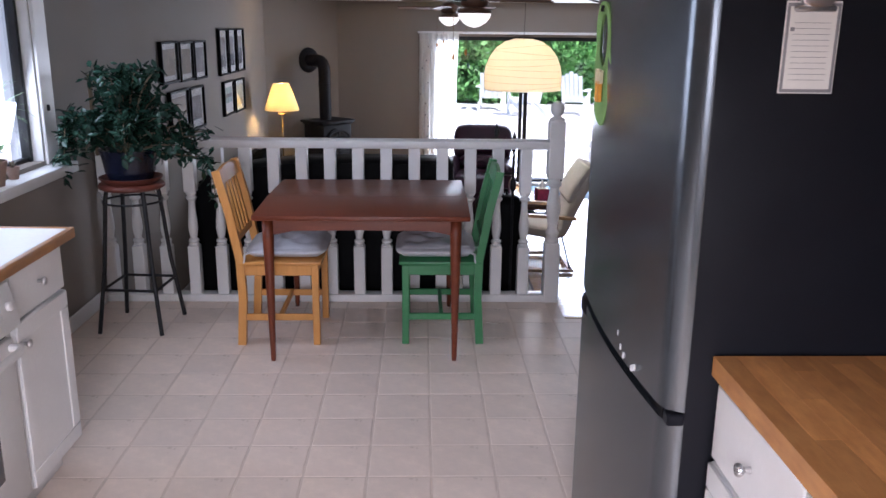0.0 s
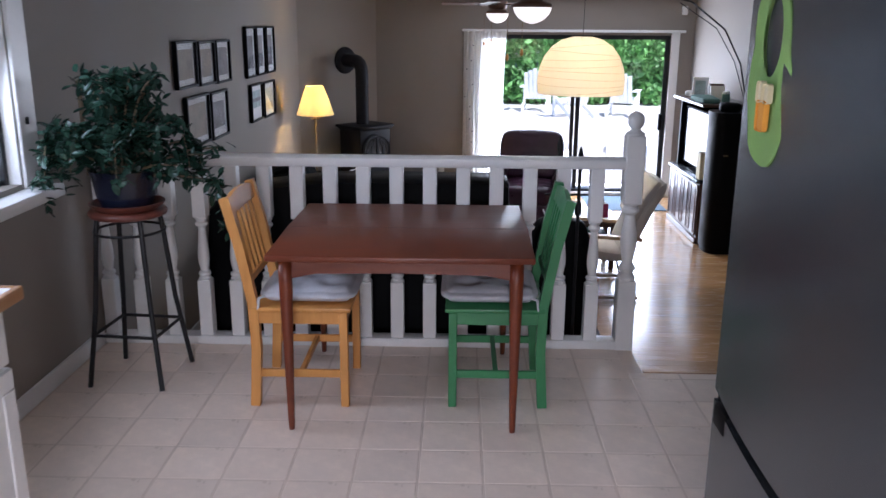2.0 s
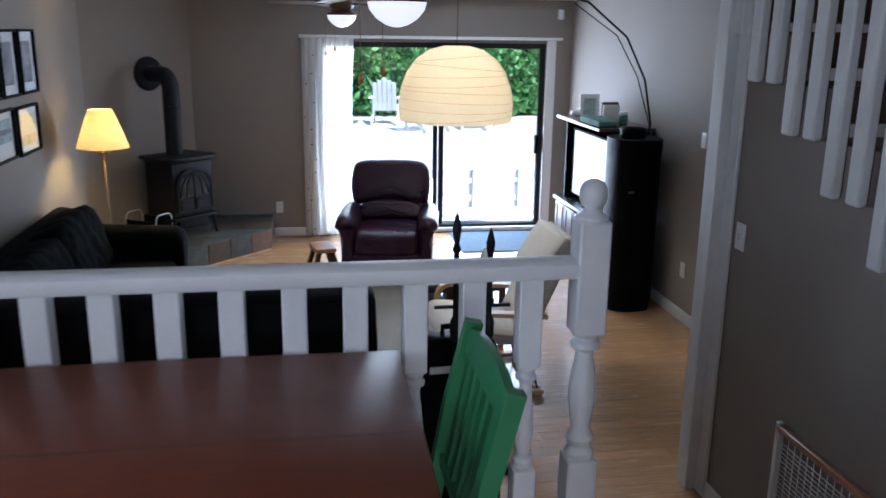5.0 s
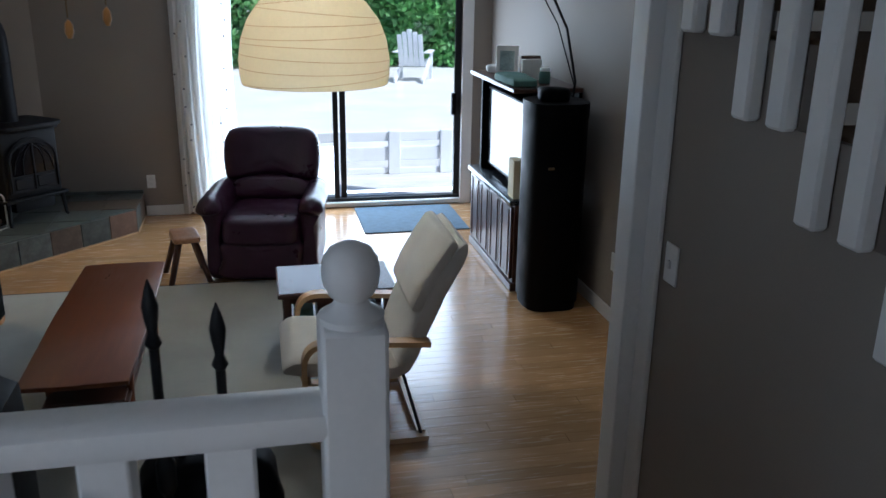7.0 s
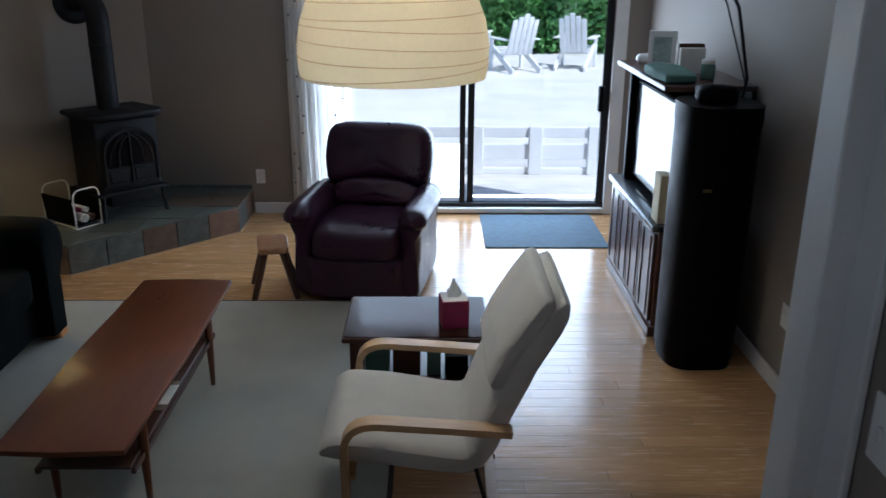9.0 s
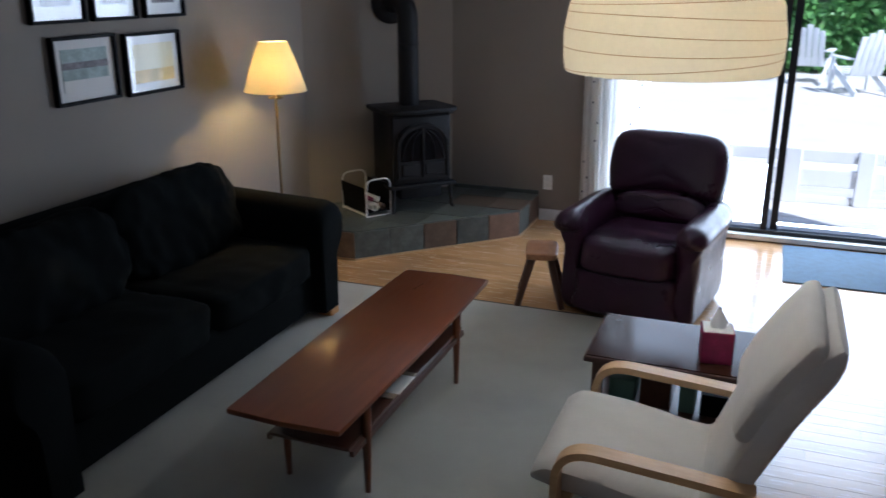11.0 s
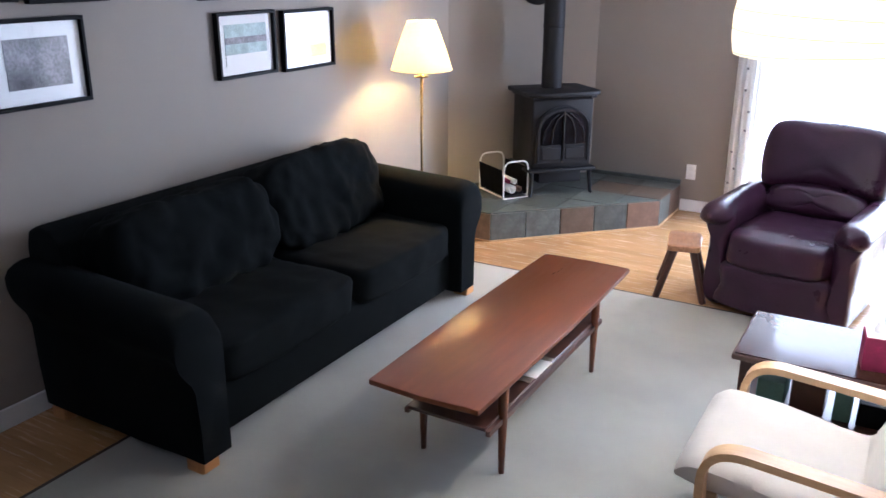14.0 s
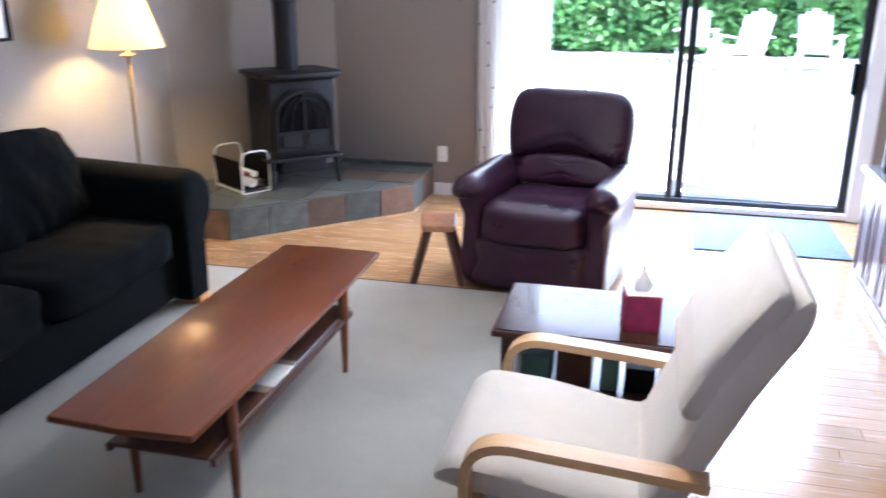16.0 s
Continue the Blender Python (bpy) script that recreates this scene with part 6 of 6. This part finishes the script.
for k, (y, h, m) in enumerate(((10.44, 0.15, "paper"), (10.40, 0.16, "darkwood"), (10.365, 0.14, "paper"))):
    b = thing("book", "book standing on the hutch shelf", "book", 3.20, y, SZ, 0, "books on the hutch shelf")
    part("cover", box(-0.07, 0.07, -0.014, 0.014, 0, h, 0.003), m, b)
jr = thing("jar", "small green glass jar on the hutch shelf", "jar", 3.22, 10.14, SZ)
part("jar_body", turned([(0.035, 0), (0.038, 0.01), (0.038, 0.07), (0.03, 0.08)], 16), "teal", jr)
part("lid", turned([(0.032, 0.08), (0.034, 0.083), (0.034, 0.1), (0.03, 0.103)], 16), "white", jr)
or_ = thing("ornament", "small white ceramic bird ornament on the shelf", "ornament", 3.06, 10.85, SZ)
part("body", cushion(-0.05, 0.05, -0.03, 0.03, 0.0, 0.06, 0.02, 0.004, 8, 3, 1), "white", or_)
bxs = thing("storage_box", "tan cardboard box beside the television", "box", 3.00, 9.95, LOW + 0.635, 0)
part("carton", box(-0.045, 0.02, -0.06, 0.06, 0.0, 0.26, 0.004), "cream", bxs)

# ---- arc lamp with paper shade ----
al = thing("arc_lamp", "arching black floor lamp with a dome rice-paper shade", "lamp", 0, 0, LOW)
bow = arc((3.30, 9.66, 0.0), (3.33, 9.68, 1.2), (3.20, 9.60, 1.62), 8) + arc((3.20, 9.60, 1.62), (2.9, 9.45, 2.33), (2.2, 9.15, 2.37), 10)[1:] + [(1.64, 8.9, 2.33)]
part("base", box(3.22, 3.37, 9.88 - 0.03, 9.88 + 0.0, 0.0, 0.01), "iron", al)
part("stem", tube([(3.30, 9.86, 0.008), (3.305, 9.86, 1.20), (3.27, 9.70, 1.42), (3.15, 9.58, 1.75), (2.95, 9.47, 2.05), (2.6, 9.32, 2.28), (2.2, 9.14, 2.36), (1.64, 8.9, 2.34)], 0.008, 8), "iron", al)
part("brace", tube([(3.27, 9.72, 1.40), (3.10, 9.60, 1.77), (2.88, 9.48, 2.06), (2.5, 9.31, 2.27)], 0.004, 6), "iron", al)
part("cord", tube([(1.63, 8.9, 2.34), (1.625, 8.9, 1.72)], 0.0025, 5), "iron", al)
dome = [(0.350, 1.53), (0.358, 1.57), (0.36, 1.65), (0.345, 1.74), (0.31, 1.83), (0.25, 1.91), (0.17, 1.965), (0.08, 1.99)]
sh = part("shade", shell([(r, z) for r, z in dome], 0.0015, 40), "lantern", al, "cream rice-paper dome shade")
sh.matrix_basis = pose(1.625, 8.9, 0)
rng = random.Random(14)
for k in range(8):
    z0 = 1.56 + 0.05 * k
    pts = []
    tilt = rng.uniform(-0.03, 0.03)
    ph = rng.uniform(0, 6.28)
    for a in range(0, 361, 10):
        z = min(1.975, max(1.535, z0 + tilt * math.sin(radians(a) + ph)))
        r = None
        for (r0, za), (r1, zb) in zip(dome, dome[1:]):
            if za <= z <= zb:
                r = r0 + (r1 - r0) * (z - za) / (zb - za)
        pts.append((1.625 + (r + 0.001) * math.cos(radians(a)), 8.9 + (r + 0.001) * math.sin(radians(a)), z))
    part("wire", tube(pts, 0.0012, 4), "birch", al)
for a in range(20, 380, 60):
    part("rib", tube([(1.625 + (r - 0.003) * math.cos(radians(a)), 8.9 + (r - 0.003) * math.sin(radians(a)), z) for r, z in dome], 0.0016, 5), "birch", al)
bm = bmesh.new()
bmesh.ops.create_uvsphere(bm, u_segments=14, v_segments=10, radius=0.05, matrix=Matrix.Translation((1.625, 8.9, 1.71)))
part("bulb", bm, "hotbulb", al, "lit bulb")
part("bulb_holder", tube([(1.625, 8.9, 1.99), (1.625, 8.9, 1.76)], 0.015, 8), "iron", al)

# ---- ceiling fans ----


def ceiling_fan(x, y, turn):
    f = thing("ceiling_fan", "ceiling fan with dark blades and lit glass bowl", "fan", x, y, CEIL, turn, "ceiling fans")
    part("canopy", turned([(0.02, -0.05), (0.06, -0.03), (0.075, 0.0)], 20), "fanwood", f)
    part("motor", turned([(0.06, -0.165), (0.095, -0.15), (0.10, -0.09), (0.05, -0.055), (0.02, -0.05)], 24), "fanwood", f)
    part("bowl_ring", turned([(0.115, -0.205), (0.12, -0.19), (0.06, -0.165)], 24), "fanwood", f)
    part("light_bowl", turned([(0.01, -0.30), (0.045, -0.29), (0.08, -0.268), (0.107, -0.235), (0.115, -0.205)], 24), "bowl", f, "lit frosted glass bowl")
    for k in range(5):
        m = Matrix.Rotation(2 * math.pi * k / 5, 4, "Z")
        part("blade", box(0.17, 0.56, -0.06, 0.06, -0.118, -0.110, 0.003, m=m @ Matrix.Rotation(0.2, 4, "X")), "fanwood", f)
        if k < 2:
            cx = -0.05 - 0.09 * k
            part("pull_chain", tube([(cx, 0.03, -0.20), (cx, 0.03, -0.44 - 0.03 * k)], 0.0018, 4), "brass", f)
            part("pull_knob", turned([(0.002, -0.445 - 0.03 * k), (0.009, -0.455 - 0.03 * k), (0.011, -0.475 - 0.03 * k), (0.005, -0.49 - 0.03 * k)], 10, None, (cx, 0.03)), "amber", f)
        part("blade_arm", box(0.08, 0.20, -0.018, 0.018, -0.125, -0.118, 0.002, m=m), "iron", f)


ceiling_fan(1.05, 7.0, 10)
ceiling_fan(0.99, 10.54, 35)

# cabinet under a black cloth behind the railing
dc = thing("covered_cabinet", "tall wide cabinet under a black cloth behind the railing", "cabinet", 0, 6.16, LOW)
H = 1.312
part("body", box(-0.66, 0.86, -0.13, 0.13, 0.0, H - 0.13, 0.01), "black", dc)
bm = bmesh.new()
rows_ = []
shoulder = [(-0.69, 0.03), (-0.69, 0.5), (-0.685, 1.0), (-0.67, 1.15), (-0.61, 1.215), (-0.48, 1.255), (-0.30, 1.285), (-0.05, H), (0.30, H + 0.002), (0.60, H), (0.85, H - 0.002), (0.882, H - 0.02), (0.888, 1.15), (0.885, 0.6), (0.888, 0.03)]
for y in (-0.152, -0.15, -0.13, 0.0, 0.13, 0.15):
    drop = 0.0 if abs(y) < 0.14 else 0.015
    rows_.append([bm.verts.new((x * (1 - 0.3 * drop), y + 0.006 * math.sin(9 * x), max(0.03, z - drop))) for x, z in shoulder])
for a, b in zip(rows_, rows_[1:]):
    for k in range(len(a) - 1):
        bm.faces.new((a[k], a[k + 1], b[k + 1], b[k]))
bm.faces.new(rows_[0])
bm.faces.new(rows_[-1][::-1])
bmesh.ops.recalc_face_normals(bm, faces=bm.faces)
part("cover", bm, "black", dc, "black cloth cover")

# iron stand and black case behind the railing
ist = thing("iron_stand", "black iron stand with two spear-topped posts", "stand", 1.20, 6.16, LOW)
for x, h in ((-0.05, 1.53), (0.06, 1.48)):
    part("post", tube([(x, 0, 0.02), (x, 0, h - 0.12)], 0.009, 8), "iron", ist)
    part("finial", turned([(0.009, h - 0.13), (0.015, h - 0.12), (0.008, h - 0.10), (0.013, h - 0.07), (0.015, h - 0.05), (0.008, h - 0.02), (0.001, h)], 10, None, (x, 0)), "iron", ist)
    part("collar", turned([(0.009, 1.10), (0.018, 1.12), (0.018, 1.17), (0.009, 1.19)], 10, None, (x, 0)), "iron", ist)
part("cross_bar", tube([(-0.12, 0, 1.22), (0.13, 0, 1.22)], 0.006, 6), "iron", ist)
part("foot", tube([(-0.17, 0, 0.012), (0.18, 0, 0.012)], 0.012, 6), "iron", ist)
part("foot", tube([(0.0, -0.14, 0.012), (0.0, 0.14, 0.012)], 0.012, 6), "iron", ist)
bc = thing("black_case", "upright black soft case behind the railing", "case", 1.20, 6.42, LOW, 4)
part("body", cushion(-0.16, 0.16, -0.10, 0.10, 0.0, 1.03, 0.01, 0.008, 12, 6, 5), "black", bc)
part("tag", box(-0.12, -0.04, -0.118, -0.112, 0.93, 0.955), "paper", bc, "small white tag")
part("handle", tube([(-0.05, 0, 1.0), (-0.05, 0, 1.06), (0.05, 0, 1.06), (0.05, 0, 1.0)], 0.012, 8), "black", bc)

# door mat
dm = thing("door_mat", "flat blue-grey door mat on oak floor", "mat", 0, 0, LOW)
part("field", box(2.15, 3.04, 11.34, 12.15, 0.0005, 0.009, 0.003), "mat", dm)

# little ornaments hanging on the glass of the patio door
for x, z in ((1.30, 1.10), (1.56, 1.12), (1.66, 1.02)):
    o = thing("glass_ornament", "small dark ornament hanging on the patio door glass", "ornament", x, BACK + 0.036, z, 0, "ornaments on the door glass")
    part("thread", tube([(0, 0, 0.02), (0, 0, 0.12)], 0.0012, 4), "iron", o)
    part("pendant", turned([(0.002, -0.05), (0.014, -0.03), (0.016, -0.01), (0.008, 0.01), (0.003, 0.02)], 10), "teal", o)
    part("hook", turned([(0.012, 0.115), (0.012, 0.125), (0.004, 0.13)], 10), "steel", o)

# ---- outside ----
struct("ground", box(-60, 60, BACK + 0.2, 120, -0.9, -0.62), "ground", "pale sunlit gravel ground", "ground")
struct("ground", box(-60, LEFT - 0.2, -60, BACK + 0.2, -0.9, -0.62), "ground", "pale sunlit gravel ground", "ground")
deck = thing("deck", "pale weathered board deck outside the door", "deck", 0, 0, -0.60)
tagged(deck, kind="structure")
for k in range(20):
    y = BACK + 0.17 + k * 0.142
    part("plank", box(-2.0, 6.0, y, y + 0.136, 0.0, 0.028, 0.003), "deck", deck)
fe = thing("deck_railing", "low white wooden deck rail with flat boards", "fence", 0, 13.8, 0)
for z0, z1 in ((-0.572, -0.507), (-0.42, -0.27), (-0.205, -0.10)):
    part("rail", box(-2, 6, -0.02, 0.02, z0, z1, 0.005), "fence", fe)
for k in range(14):
    x = 0.46 - 1.74 + 0.58 * k
    part("post", box(x - 0.065, x + 0.065, -0.05, 0.03, -0.572, -0.09, 0.005), "fence", fe)


def garden_chair(x, y, turn):
    c = thing("garden_chair", "white slatted wooden garden armchair", "chair", x, y, -0.62, turn, "white garden chairs")
    for k in range(5):
        a = -0.22 + 0.11 * k
        part("back_slat", box(-0.05, 0.05, -0.012, 0.012, 0, 0.85 - 0.06 * abs(k - 2), 0.01, 2, m=Matrix.Translation((a, 0.25, 0.32)) @ Matrix.Rotation(-0.4, 4, "X")), "fence", c)
        part("seat_slat", box(-0.29, 0.29, -0.045, 0.045, -0.01, 0.01, 0.003, m=Matrix.Translation((0, -0.3 + 0.11 * k, 0.42 - 0.025 * k))), "fence", c)
    for s in (-0.33, 0.33):
        part("arm", box(s - 0.07, s + 0.07, -0.4, 0.35, 0.60, 0.625, 0.006), "fence", c)
        part("front_leg", box(s - 0.03, s + 0.03, -0.36, -0.28, 0, 0.60, 0.004), "fence", c)
        part("side_rail", tube([(s * 0.9, -0.34, 0.42), (s * 0.9, 0.62, 0.03)], 0, flat=(0.018, 0.06)), "fence", c)


garden_chair(3.35, 22.5, 200)
garden_chair(4.65, 22.9, 160)
garden_chair(2.6, 24.0, 170)


def leafy(name, label, category, x0, x1, y0, y1, z1, count, seed, size):
    """A hedge or tree line: stems inside and a crown of many single leaves with an uneven outline."""
    h = thing(name, label, category, 0, 0, -0.62)
    rng = random.Random(seed)
    st = bmesh.new()
    x = x0
    while x < x1:
        tube([(x, (y0 + y1) / 2, 0), (x + rng.uniform(-0.3, 0.3), (y0 + y1) / 2, z1 * 0.8)], 0.09, 6, st, 0.02)
        x += rng.uniform(0.8, 1.4)
    part("stems", st, "bark", h)
    verts, faces = [], []
    for k in range(count):
        x = rng.uniform(x0, x1)
        top = z1 * (0.82 + 0.22 * noise.noise(Vector((x * 0.35, seed, 0))) + 0.08 * noise.noise(Vector((x * 1.7, seed, 4))))
        z = top * rng.random() ** 0.8
        bulge = 0.35 * noise.noise(Vector((x * 0.9, z * 0.9, seed))) + 0.2 * noise.noise(Vector((x * 2.4, z * 2.4, seed)))
        y = y0 + 0.5 - bulge + abs(rng.gauss(0, 0.25))
        p = Vector((x, min(y1, y), z + 0.05))
        a = Vector((rng.gauss(0, 1), rng.gauss(0, 1) - 0.6, rng.gauss(0, 0.8))).normalized()
        b = a.cross(Vector((rng.gauss(0, 1), rng.gauss(0, 1), rng.gauss(0, 1)))).normalized()
        s = size * rng.uniform(0.6, 1.3)
        i = len(verts)
        for u, v in ((-1, 0), (0, -0.45), (1, 0), (0, 0.45)):
            verts.append(p + a * u * s + b * v * s)
        faces.append((i, i + 1, i + 2, i + 3))
    me = bpy.data.meshes.new("crown")
    me.from_pydata([tuple(v) for v in verts], [], faces)
    me.materials.append(M["hedge"])
    cr = new("crown", me)
    cr.parent = h
    tagged(cr, "bright green dense leaves", kind="stuff")
    inner = box(x0, x1, y0 + 0.9, y1, 0.0, z1 * 0.66, 0.2, 2)
    part("inner_growth", inner, "hedge", h)


leafy("hedge", "tall dense green hedge behind the garden", "hedge", -9, 13, 25, 27, 5.5, 60000, 3, 0.12)

# ---- pieces of the floors ----
vf = bpy.data.objects["floor_kitchen"]
P = 0.235
full = None
for i in range(-8, 9):
    for j in range(-6, 10):
        x0, y0 = 0.49 + i * P, 3.75 + j * P
        x1, y1 = x0 + P, y0 + P
        cx0, cx1 = max(x0, LEFT + 0.001), min(x1, 2.40)
        top = EDGE - 0.004 if x1 > 1.5 else RAIL + 0.045
        cy0, cy1 = y0, min(y1, top)
        if cx1 - cx0 < 0.02 or cy1 - cy0 < 0.02:
            continue
        whole = cx0 == x0 and cx1 == x1 and cy1 == y1
        if whole and full:
            ob = new("tile", full)
        else:
            bm = box(0.005, cx1 - cx0 - 0.005, 0.005, cy1 - cy0 - 0.005, -0.004, 0.0, 0.0011)
            ob = link("tile", bm, "vinyl")
            if whole:
                full = ob.data
        ob.parent = vf
        ob.matrix_basis = pose(cx0, cy0, 0)
part("edge_strip", box(1.505, 2.40, EDGE - 0.006, EDGE + 0.022, -0.02, 0.003, 0.003), "oak", vf, "narrow oak nosing")
lf = bpy.data.objects["floor_living"]
rng = random.Random(31)
W = 0.083
y = EDGE + 0.30
while y < BACK - 0.01:
    w = min(W, BACK - 0.002 - y)
    cuts = sorted([LEFT + 0.002, RIGHT - 0.002] + [LEFT + 4.59 * (k + rng.uniform(0.2, 0.8)) / 2 for k in range(2)])
    for a, b in zip(cuts, cuts[1:]):
        ob = link("plank", box(a + 0.0007, b - 0.0007, y + 0.0007, y + w - 0.0007, LOW - 0.006, LOW), "oak")
        ob.parent = lf
    y += W
